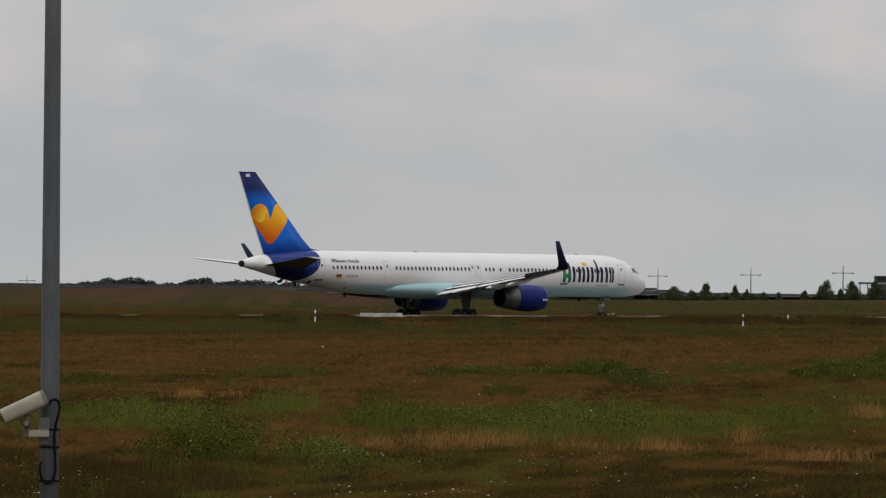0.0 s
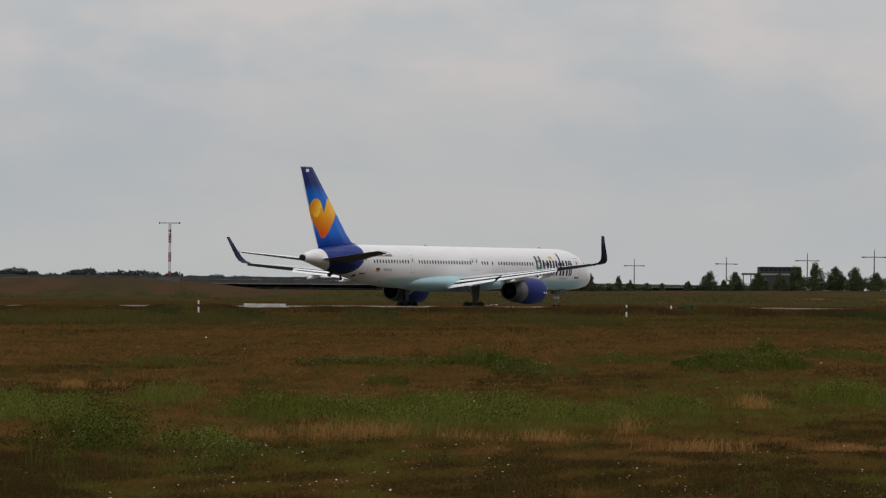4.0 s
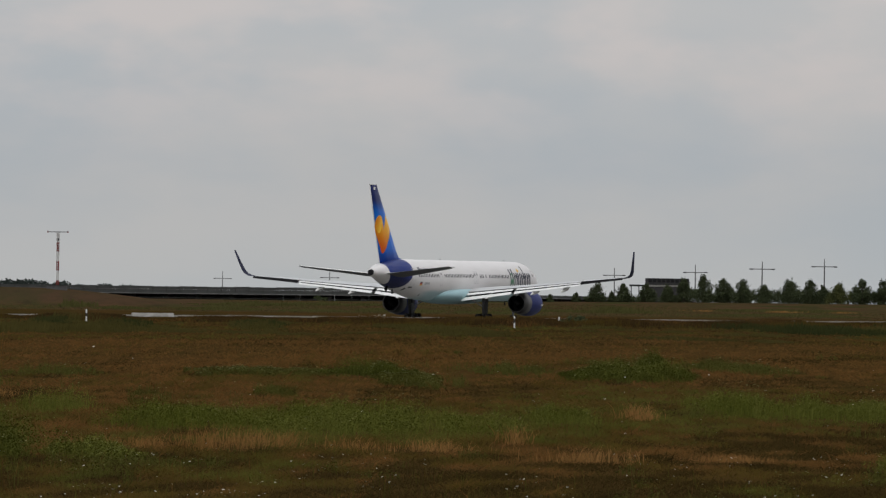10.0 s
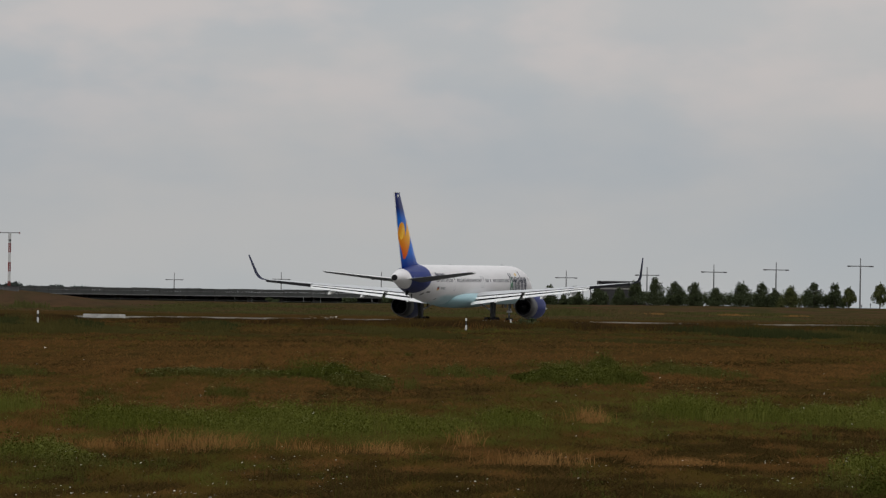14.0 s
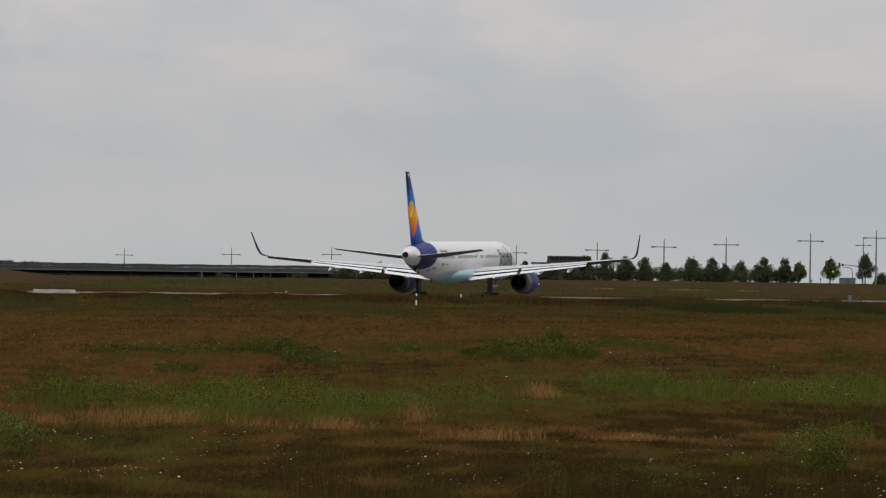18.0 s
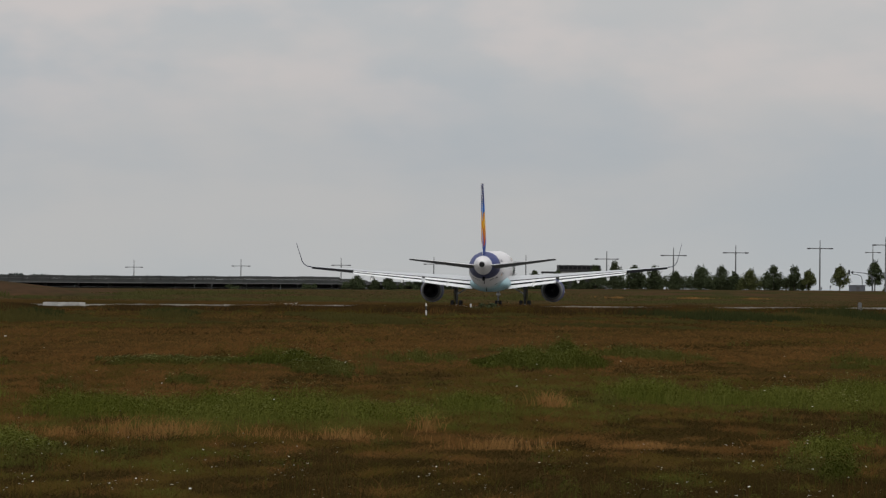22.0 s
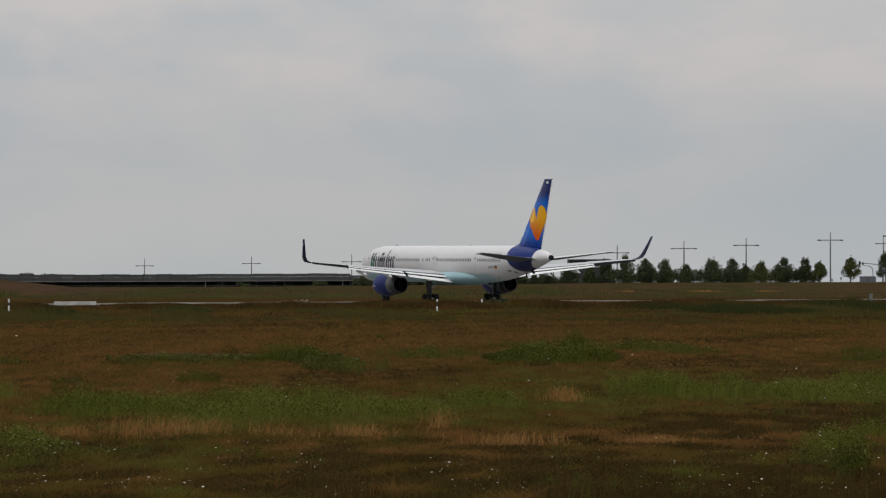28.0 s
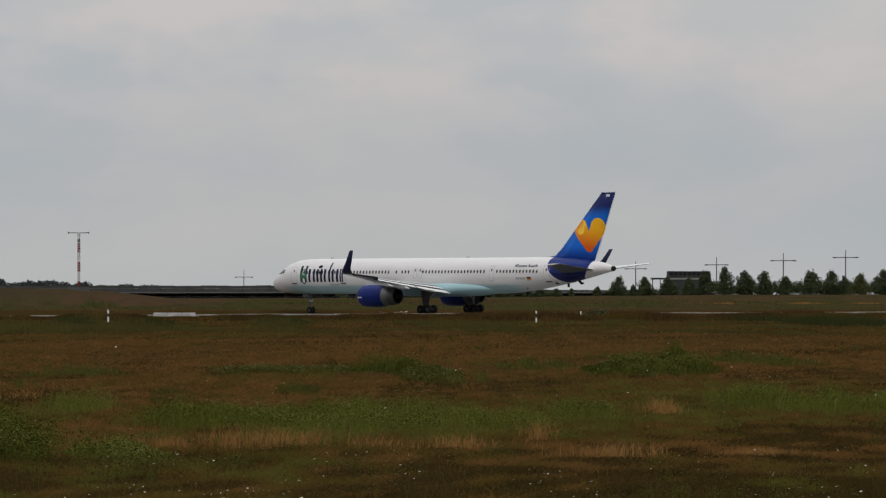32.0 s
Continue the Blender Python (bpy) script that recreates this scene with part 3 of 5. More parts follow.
seam_dark = material("lettering_navy", (0.05, 0.055, 0.09), rough=0.5)
WINDOW_ROWS = [(6.2, 12.4), (13.9, 20.8), (21.75, 21.9), (22.7, 24.2), (26.0, 35.7), (37.7, 44.0)]
for side in (1, -1):
    # cabin windows share one mesh a side
    bm = bmesh.new()
    ring = []
    for i in range(12):
        a, e = 2 * math.pi * i / 12, 0.6
        ds, dz = 0.125 * math.copysign(abs(math.cos(a)) ** e, math.cos(a)), 0.18 * math.copysign(abs(math.sin(a)) ** e, math.sin(a))
        p = skin_point(20 + ds, 4.32 + dz, side, 0.014)
        ring.append(bm.verts.new((p.x, -ds, p.z)))
    bm.faces.new(ring if side > 0 else ring[::-1])
    first = None
    for a, b in WINDOW_ROWS:
        s = a
        while s <= b + 0.01:
            if first is None:
                first = part("cabin_window", bm, glass_dark, fuselage)
                win = first
            else:
                win = new("cabin_window", first.data)
                win.parent = fuselage
            win.location = (side * (skin_point(s, 4.32, 1).x - skin_point(20, 4.32, 1).x), MAIN - s, 0)
            s += 0.508
    # doors: a thin raised outline, a small pane and a dark sill
    for sc, half, z0, z1, sill in ((5.0, 0.45, 3.05, 4.95, True), (13.1, 0.42, 3.05, 4.95, True), (24.75, 0.28, 3.6, 4.75, False), (25.55, 0.28, 3.6, 4.75, False), (36.85, 0.34, 3.3, 4.95, False), (45.2, 0.42, 3.15, 5.0, True)):
        bm = bmesh.new()
        e = 0.035
        for r in ((sc - half, sc - half + e, z0, z1), (sc + half - e, sc + half, z0, z1), (sc - half, sc + half, z0, z0 + e), (sc - half, sc + half, z1 - e, z1)):
            skin_plate(bm, *r, side, 0.010)
        door = part("door", bm, seam, fuselage, "cabin door outline")
        bm = bmesh.new()
        skin_plate(bm, sc - 0.09, sc + 0.09, 4.35, 4.62, side, 0.014)
        part("door_pane", bm, glass_dark, door, "small dark door pane")
        if sill:
            bm = bmesh.new()
            skin_plate(bm, sc - half, sc + half, z0 - 0.06, z0 + 0.09, side, 0.016)
            part("door_sill", bm, titanium, door, "dark door sill")
    # flight deck windows
    for s0, s1, z0, z1 in ((1.75, 2.12, 4.12, 4.45), (2.2, 2.62, 4.16, 4.68), (2.7, 3.15, 4.22, 4.66)):
        bm = bmesh.new()
        skin_plate(bm, s0, s1, z0, z1, side, 0.015, 4, 3)
        part("cockpit_window", bm, glass_dark, fuselage, "dark cockpit window")
    # the airline's mark as plain blocks: tall navy bars in pairs, a green oval, a yellow spot
    def mark(a, b):
        """From the mark's own run (0 at its first block) to metres behind the nose."""
        return (13.2 - b, 13.2 - a) if side > 0 else (6.1 + a, 6.1 + b)

    LIFT = 0.27
    for a, b, z0, z1 in ((-0.02, 1.08, 2.96, 4.80), (1.35, 2.42, 2.98, 4.42), (2.68, 3.62, 2.98, 4.42), (3.88, 4.94, 2.98, 4.42), (5.18, 6.22, 2.98, 4.42), (6.48, 7.02, 2.98, 4.42)):
        bm = bmesh.new()
        wide = 0.33 if b - a > 0.8 else 0.22
        skin_plate(bm, *mark(a, a + wide), z0 + LIFT, z1 + LIFT, side, 0.018)
        skin_plate(bm, *mark(b - wide, b), z0 + LIFT, z1 + LIFT, side, 0.018)
        part("mark_block", bm, navy, fuselage, "pair of navy bars in the airline's mark")
    bm = bmesh.new()
    skin_plate(bm, *mark(4.70, 4.94), 4.44 + LIFT, 5.10 + LIFT, side, 0.018)
    part("mark_block", bm, navy, fuselage, "short navy bar over the airline's mark")
    bm = bmesh.new()
    skin_oval(bm, sum(mark(0.35, 0.75)) / 2, 3.85, 0.52, 0.85, side, 0.022)
    part("mark_leaf", bm, green_paint, fuselage, "green oval on the airline's mark")
    bm = bmesh.new()
    skin_oval(bm, sum(mark(2.9, 3.4)) / 2, 4.95, 0.34, 0.17, side, 0.018)
    part("mark_spot", bm, yellow_paint if side > 0 else navy, fuselage, "small spot over the airline's mark")
    bm = bmesh.new()
    skin_plate(bm, *mark(4.7, 6.4), 2.92, 3.01, side, 0.016)
    part("slogan_bar", bm, seam, fuselage, "small grey lettering bar")
    # small lettering over the rear windows, flag and registration, all as bars
    for i in range(22):
        if i == 12:
            continue
        a = (43.75 - 0.16 * i) if side > 0 else (40.3 + 0.16 * i)
        bm = bmesh.new()
        skin_plate(bm, a, a + 0.10, 4.78, 5.10 if i in (0, 1, 2, 3, 13, 20) else 4.99, side, 0.016)
        part("lettering_bar", bm, seam_dark, fuselage)
    for i in range(5):
        bm = bmesh.new()
        a = (41.9 - 0.3 * i) if side > 0 else (40.6 + 0.3 * i)
        skin_plate(bm, a, a + 0.2, 3.42, 3.66, side, 0.016)
        part("registration_bar", bm, seam, fuselage)
    f0 = 42.75 if side > 0 else 42.25
    for z0, z1, mm in ((3.58, 3.70, black_paint), (3.46, 3.58, red_paint), (3.34, 3.46, yellow_paint)):
        bm = bmesh.new()
        skin_plate(bm, f0, f0 + 0.62, z0, z1, side, 0.016)
        part("flag_band", bm, mm, fuselage, "band of a small black, red and gold flag")
    bm = bmesh.new()
    box(bm, side * 0.13 - 0.004, side * 0.13 + 0.004, MAIN - 53.5, MAIN - 52.95, 12.45, 12.72)
    part("fin_bar", bm, white_plain, fin, "small white marking bar")
    bm = bmesh.new()
    skin_oval(bm, 41.6, 2.45, 0.10, 0.08, side, 0.012, 10)
    part("vent", bm, slot_dark, fuselage, "dark vent")
    bm = bmesh.new()
    skin_oval(bm, 46.0, 2.98, 0.18, 0.13, side, 0.012, 10)
    part("vent", bm, slot_dark, fuselage, "dark vent")
    # engine markings
    for k in range(2):
        bm = bmesh.new()
        cyy = side * 6.5 + side * 1.25
        box(bm, cyy - 0.006, cyy + 0.006, MAIN - 21.62 - 0.36 * k - 0.2, MAIN - 21.62 - 0.36 * k, 1.42, 1.58)
        part("cowl_mark", bm, white_plain, airliner, "small white cowl marking")

# nose gear
nose_gear = new("nose_gear")
nose_gear.parent = airliner
ny = MAIN - 5.9
bm = bmesh.new()
tube(bm, [(0, ny, 2.1), (0, ny, 1.0), (0, ny, 0.05)], [0.11, 0.10, 0.08], 10)
part("strut", bm, gear_steel, nose_gear)
bm = bmesh.new()
tube(bm, [(0, ny + 0.02, 0.8), (0, ny + 0.85, 1.98)], 0.055, 8)
part("drag_brace", bm, gear_steel, nose_gear)
bm = bmesh.new()
tube(bm, [(0, ny - 0.08, 0.95), (0, ny - 0.34, 0.62), (0, ny - 0.06, 0.28)], 0.045, 8)
part("torque_link", bm, gear_steel, nose_gear, "dark scissor link")
bm = bmesh.new()
box(bm, -0.26, 0.26, ny - 0.14, ny + 0.14, 0.98, 1.20, 0.03)
part("steering_collar", bm, strut_grey, nose_gear, "grey steering collar")
bm = bmesh.new()
tube(bm, [(0, ny + 0.14, 1.32), (0, ny + 0.22, 1.32)], 0.14, 12)
part("taxi_lamp", bm, bare_metal, nose_gear, "round taxi lamp, unlit")
for side in (1, -1):
    bm = bmesh.new()
    box(bm, side * 0.5 - 0.02, side * 0.5 + 0.02, ny - 0.2, ny + 0.8, 1.50, 2.0, 0.015)
    part("gear_door", bm, wing_under, nose_gear, "grey nose gear door")
    bm = bmesh.new()
    loft(bm, [[(side * 0.24 + dx, ny + r * math.cos(2 * math.pi * k / 18), 0.02 + r * math.sin(2 * math.pi * k / 18)) for k in range(18)] for dx, r in ((-0.11, 0.24), (-0.13, 0.33), (-0.08, 0.40), (0.08, 0.40), (0.13, 0.33), (0.11, 0.24))])
    wheel = part("wheel", bm, rubber, nose_gear, "black tyre", smooth=True)
    bm = bmesh.new()
    tube(bm, [(side * 0.24 - 0.12, ny, 0.02), (side * 0.24 + 0.12, ny, 0.02)], 0.17, 12)
    part("hub", bm, hub_dark, wheel, "grey wheel hub")
    set_axle(wheel, (side * 0.24, ny, 0.02), 0.4)

# aerials, beacon and drain masts
for s, h in ((9.3, 0.15), (31.2, 0.13)):
    bm = bmesh.new()
    loft(bm, [[(0.025, MAIN - s - 0.35, 5.84), (0.025, MAIN - s + 0.25, 5.84), (-0.025, MAIN - s + 0.25, 5.84), (-0.025, MAIN - s - 0.35, 5.84)],
              [(0.012, MAIN - s - 0.35, 5.86 + h), (0.012, MAIN - s - 0.05, 5.86 + h), (-0.012, MAIN - s - 0.05, 5.86 + h), (-0.012, MAIN - s - 0.35, 5.86 + h)]])
    part("blade_aerial", bm, seam, fuselage, "grey blade aerial")
for s, z in ((40.6, 2.05), (47.0, 2.94), (9.0, 1.86)):
    bm = bmesh.new()
    box(bm, -0.03, 0.03, MAIN - s - 0.16, MAIN - s + 0.16, z - 0.42, z + 0.05, 0.01)
    part("drain_mast", bm, slot_dark, fuselage, "dark drain mast")
bm = bmesh.new()
tube(bm, [(0, MAIN - 48.6, 3.25), (0, MAIN - 49.0, 2.95), (0, MAIN - 49.3, 2.98)], [0.12, 0.16, 0.08], 8)
part("tail_skid", bm, slot_dark, fuselage, "dark tail skid")


# ---- far things: road lamps, trees, viaduct, building, mast ----
galvanised = material("galvanised_steel", (0.17, 0.172, 0.175), (0.13, 0.132, 0.135), rough=0.55, metal=0.2, scale=2.0)
dark_steel = material("dark_steel", (0.10, 0.10, 0.105), (0.07, 0.07, 0.075), rough=0.6)
bark = material("tree_bark", (0.075, 0.058, 0.042), (0.045, 0.036, 0.028), rough=0.9, scale=4.0, bump=0.4)
# leaf tones lifted and greyed to carry the haze over the far trees
leaf = island_material("tree_leaves", ((0.058, 0.072, 0.036), (0.072, 0.086, 0.042), (0.046, 0.057, 0.031)), scale=0.6)
leaf_warm = island_material("tree_leaves_warm", ((0.084, 0.094, 0.036), (0.102, 0.110, 0.042), (0.066, 0.075, 0.031)), scale=0.6)
lamp_glass = material("lamp_glass", (0.45, 0.46, 0.47), rough=0.3)


def road_lamp(x, y, top, arm, half):
    """A tall mast with a cross arm, a lamp head at each end and a rod above."""
    g = ground_z(x, y)
    lamp = thing("street_lamp", "tall grey road lamp with a cross arm and two heads", "street lamp", "lamps along the far road", (x, y, g))
    bm = bmesh.new()
    tube(bm, [(0, 0, -0.1), (0, 0, (arm - g) * 0.5), (0, 0, arm - g)], [0.21, 0.18, 0.15], 8)
    part("mast", bm, galvanised, lamp)
    bm = bmesh.new()
    tube(bm, [(0, 0, arm - g), (0, 0, top - g)], [0.12, 0.09], 6)
    part("rod", bm, galvanised, lamp)
    bm = bmesh.new()
    tube(bm, [(-half + 0.5, 0, arm - g), (half - 0.5, 0, arm - g)], 0.12, 6)
    part("cross_arm", bm, galvanised, lamp)
    for side in (-1, 1):
        bm = bmesh.new()
        box(bm, side * (half - 0.45) - 0.5, side * (half - 0.45) + 0.5, -0.18, 0.18, arm - g - 0.16, arm - g + 0.12, 0.05)
        head = part("lamp_head", bm, dark_steel, lamp, "flat dark lamp head")
        bm = bmesh.new()
        box(bm, side * (half - 0.4) - 0.3, side * (half - 0.4) + 0.3, -0.13, 0.13, arm - g - 0.2, arm - g - 0.155)
        part("lamp_cover", bm, lamp_glass, head, "pale lamp cover")


for x, y, top, arm, half in ((2.8, 2600, 8.2, 5.6, 3.2), (39.2, 2476, 8.6, 6.2, 3.2), (70.5, 2377, 9.0, 6.6, 3.2), (95.5, 2248, 9.2, 7.0, 3.2), (116.0, 2101, 9.6, 7.5, 3.2), (128.5, 1935, 10.3, 8.2, 3.2),
                             (136.8, 1808, 10.8, 8.9, 3.2), (152.4, 1808, 11.6, 9.7, 3.2), (169.9, 1770, 12.8, 10.8, 3.2), (182.2, 1733, 13.5, 11.6, 3.2), (237.7, 2300, 14.6, 12.0, 2.5), (-159.3, 2773, 5.6, 3.5, 3.2)):
    road_lamp(x, y, top, arm, half)


def leaf_cloud(rng, centres, radii, count, size):
    """Vertices and triangles of small leaf clumps spread through blobs, thicker towards their skins."""
    c = np.array(centres)
    r = np.array(radii)
    if r.ndim == 1:
        r = np.stack([r, r, r], 1)
    pick = rng.choice(len(c), count, p=(r.prod(1) ** 0.67) / (r.prod(1) ** 0.67).sum())
    d = rng.normal(size=(count, 3))
    d /= np.linalg.norm(d, axis=1)[:, None]
    p = c[pick] + d * r[pick] * (rng.random(count) ** 0.38)[:, None] * rng.uniform(0.8, 1.12, count)[:, None]
    a, b = rng.normal(size=(count, 3)), rng.normal(size=(count, 3))
    a /= np.linalg.norm(a, axis=1)[:, None]
    b /= np.linalg.norm(b, axis=1)[:, None]
    k = size * rng.uniform(0.6, 1.4, count)[:, None]
    v = np.stack([p + a * k, p + b * k, p - (a + b) * k * 0.55], 1).reshape(-1, 3)
    return v, np.arange(count * 3).reshape(-1, 3)


def mesh_of(name, v, f, mat):
    me = bpy.data.meshes.new(name)
    me.vertices.add(len(v))
    me.vertices.foreach_set("co", np.asarray(v, np.float32).ravel())
    me.loops.add(f.size)
    me.loops.foreach_set("vertex_index", f.astype(np.int32).ravel())
    me.polygons.add(len(f))
    me.polygons.foreach_set("loop_start", np.arange(0, f.size, f.shape[1], dtype=np.int32))
    me.update(calc_edges=True)
    me.materials.append(mat)
    return me


def roadside_tree(x, y, top, width, seed, shape="cone", warm=False, bare=0.0):
    """A young roadside tree: trunk, limbs, and a crown of leaf clumps; bare: metres of clear stem."""
    rng = np.random.default_rng(seed)
    g = ground_z(x, y)
    h = top - g
    tree = thing("roadside_tree", "young dark green roadside tree with a dense uneven crown" if not warm else "young olive green roadside tree with an open crown", "tree", "trees along the far road", (x, y, g))
    bm = bmesh.new()
    tube(bm, [(0, 0, -0.1), (0.04, 0.02, h * 0.3), (-0.03, 0, h * 0.6), (0.02, 0.03, h * 0.92)], [0.16, 0.12, 0.08, 0.02], 7)
    for k in range(7):
        a, z0 = rng.uniform(0, 6.28), h * rng.uniform(0.22, 0.7)
        r = width * 0.42 * rng.uniform(0.6, 1.0)
        tube(bm, [(0, 0, z0), (math.cos(a) * r * 0.5, math.sin(a) * r * 0.5, z0 + r * 0.35), (math.cos(a) * r, math.sin(a) * r, z0 + r * 0.8)], [0.05, 0.035, 0.012], 5)
    part("trunk", bm, bark, tree)
    centres, radii = [], []
    lo = bare if bare else -0.4
    for k in range(46):
        u = rng.random() ** 0.9
        z = lo + (h - lo) * (0.06 + 0.9 * u)
        if shape == "cone":
            prof = (1 - u) ** 0.62 * (0.8 + 0.2 * min(1, u * 6))
        else:
            prof = (1 - u ** 1.5) ** 0.75 * (0.82 + 0.18 * min(1, u * 5))
        a, q = rng.uniform(0, 6.28), width * 0.5 * prof * rng.uniform(0.2, 1.05)
        s = width * rng.uniform(0.08, 0.23) * (0.6 + 0.6 * prof)
        centres.append((math.cos(a) * q, math.sin(a) * q, z))
        radii.append((s, s, s * rng.uniform(0.8, 1.5)))
    # leading shoots break the outline
    for k in range(12):
        u = rng.uniform(0.15, 1.0)
        a, q = rng.uniform(0, 6.28), width * (0.50 - 0.40 * u ** 1.5) * rng.uniform(0.6, 1.05)
        centres.append((math.cos(a) * q, math.sin(a) * q, lo + (h - lo) * min(1.03, 0.25 + 0.82 * u)))
        radii.append((width * 0.055, width * 0.055, width * rng.uniform(0.10, 0.17)))
    v, f = leaf_cloud(rng, centres, radii, int(1500 + 700 * width), 0.19)
    crown = new("crown", mesh_of("crown", v, f, leaf_warm if warm else leaf))
    crown.parent = tree


AVENUE = [  # x, y, top, width, shape, olive
    (120.3, 1780, 7.3, 4.6, "cone", 0), (125.4, 1784, 6.5, 5.2, "round", 0), (130.1, 1780, 6.3, 4.8, "cone", 0), (135.1, 1778, 5.1, 3.9, "cone", 0), (141.6, 1780, 6.4, 5.6, "round", 0),
    (146.9, 1783, 6.4, 5.0, "round", 0), (153.7, 1780, 5.6, 4.8, "round", 1), (159.6, 1781, 6.6, 5.4, "cone", 0), (164.6, 1780, 7.0, 3.9, "cone", 0), (168.0, 1779, 5.5, 3.6, "round", 1),
    (175.8, 1780, 7.0, 3.9, "round", 1), (184.7, 1782, 8.0, 4.4, "round", 0), (57.3, 1800, 3.0, 4.6, "round", 0), (65.4, 1800, 4.1, 3.4, "cone", 0), (72.6, 1800, 3.5, 2.5, "cone", 0),
]
SCATTERED = [  # x, y, top, width, shape, olive
    (75.5, 1800, 2.6, 2.0, "round", 0), (79.6, 1800, 2.1, 1.9, "round", 0), (83.4, 1800, 2.0, 1.6, "round", 0), (89.8, 1800, 2.4, 2.2, "round", 0), (95.4, 1800, 4.9, 4.4, "round", 0),
    (98.9, 1802, 2.9, 1.9, "round", 0), (101.5, 1800, 4.7, 4.2, "round", 0), (107.3, 1800, 4.9, 4.7, "round", 0), (112.2, 1790, 4.6, 4.0, "round", 0), (116.0, 1788, 6.4, 4.4, "round", 0),
    (62.0, 1803, 2.4, 2.6, "round", 0), (150.2, 1786, 5.0, 3.4, "round", 0), (189.5, 1790, 3.4, 3.2, "round", 0), (195.0, 1790, 3.6, 3.6, "round", 0),
]
for i, (x, y, top, width, shape, warm) in enumerate(AVENUE + SCATTERED):
    roadside_tree(x, y, top * 0.95 - 0.15, width * 1.18, 100 + i, shape, bool(warm), 1.3 if i in (9, 10, 11) else 0.0)


def low_shrub(x, y, top, width, seed, mat, label):
    rng = np.random.default_rng(seed)
    g = ground_z(x, y)
    h = top
    ob = thing("shrub", label, "shrub", "shrubs across the airfield", (x, y, g))
    bm = bmesh.new()
    for k in range(5):
        a = rng.uniform(0, 6.28)
        tube(bm, [(0, 0, -0.05), (math.cos(a) * width * 0.2, math.sin(a) * width * 0.2, h * 0.5)], [0.03, 0.012], 5)
    part("stems", bm, bark, ob)
    centres = [(rng.uniform(-0.42, 0.42) * width, rng.uniform(-0.3, 0.3) * width, h * rng.uniform(0.2, 0.72)) for k in range(14)]
    v, f = leaf_cloud(rng, centres, [(width * 0.14, width * 0.14, h * 0.27)] * 14, 900, max(0.06, width * 0.042))
    crown = new("crown", mesh_of("crown", v, f, mat))
    crown.parent = ob


HEDGE = [(118 + 2.6 * k + 0.7 * math.sin(k * 2.3), 1786 + 2 * math.sin(k), 3.5 + 1.0 * math.sin(k * 1.9), 4.6) for k in range(20)] + [(119.5 + 2.7 * k, 1794, 3.3 + 0.8 * math.sin(k * 2.7 + 1), 4.4) for k in range(19)] + [(93 + 3.1 * k, 1806, 1.6 + 0.5 * math.sin(k * 2.1), 3.6) for k in range(6)]
for i, (x, y, h, w) in enumerate((*HEDGE, (80.0, 2060, 3.0, 5.0), (62.5, 2040, 2.6, 6.0), (88.0, 2060, 2.3, 5.0), (30.0, 2050, 1.9, 4.0), (52.0, 2050, 2.1, 5.0))):
    low_shrub(x, y, h, w, 300 + i, leaf, "low dark green shrub in the grass")
low_shrub(30.9, 622, 0.92, 2.5, 390, leaf, "low leafy green shrub beside a marker post")

# ---- viaduct with a noise wall ----
wall_grey = material("weathered_wall", (0.064, 0.066, 0.064), (0.040, 0.043, 0.041), rough=0.8, scale=0.35, stretch=(1, 1, 3))
beam_grey = material("concrete_beam", (0.17, 0.17, 0.168), (0.11, 0.11, 0.108), rough=0.7, scale=0.5)
# dark tones that carry the shade under the viaduct deck in their colour
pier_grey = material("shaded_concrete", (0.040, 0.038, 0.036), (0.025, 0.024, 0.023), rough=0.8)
rail_grey = material("rail_grey", (0.12, 0.12, 0.12), (0.07, 0.07, 0.072), rough=0.6, scale=0.3)
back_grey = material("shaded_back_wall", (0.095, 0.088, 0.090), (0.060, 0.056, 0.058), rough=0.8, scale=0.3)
viaduct = tagged(new("viaduct"), "long low road viaduct with a dark noise wall", "bridge", kind="structure")


def deck_z(x):
    """Height of the deck's edge: level, then falling towards the road."""
    return 0.95 - 0.5 * smooth(45, 130, x) - 0.35 * smooth(-150, -20, -x - 40)


bm = bmesh.new()
xs = [-190 + 5 * i for i in range(67)]
loft(bm, [[(x, 2100, deck_z(x) - 0.16), (x, 2100, deck_z(x) + 0.06), (x, 2114, deck_z(x) + 0.06), (x, 2114, deck_z(x) - 0.16)] for x in xs])
part("deck", bm, beam_grey, viaduct, "pale concrete deck")
for i in range(82):
    x = -190 + 4 * i
    if x > 60 and x + 4 > 62:
        top = 1.5 - 0.9 * smooth(60, 72, x)
    else:
        top = 2.0 + 0.06 * math.sin(i * 1.7)
    if top < 0.75:
        top = 0.75
    bm = bmesh.new()
    box(bm, x + 0.06, x + 3.94, 2100.6, 2100.85, deck_z(x) + 0.05, deck_z(x) + top * 0.52, 0.02)
    part("panel", bm, wall_grey, viaduct, "dark noise wall panel")
    bm = bmesh.new()
    box(bm, x + 0.06, x + 3.94, 2100.7, 2100.9, deck_z(x) + top * 0.62, deck_z(x) + top, 0.02)
    part("panel", bm, wall_grey, viaduct, "dark upper noise wall panel")
    bm = bmesh.new()
    box(bm, x + 0.06, x + 3.94, 2100.5, 2100.72, deck_z(x) + top * 0.53, deck_z(x) + top * 0.61)
    part("rail", bm, rail_grey, viaduct, "paler rail between the panels")
    bm = bmesh.new()
    box(bm, x - 0.07, x + 0.07, 2100.45, 2100.95, deck_z(x) + 0.05, deck_z(x) + top + 0.12)
    part("post", bm, pier_grey, viaduct)
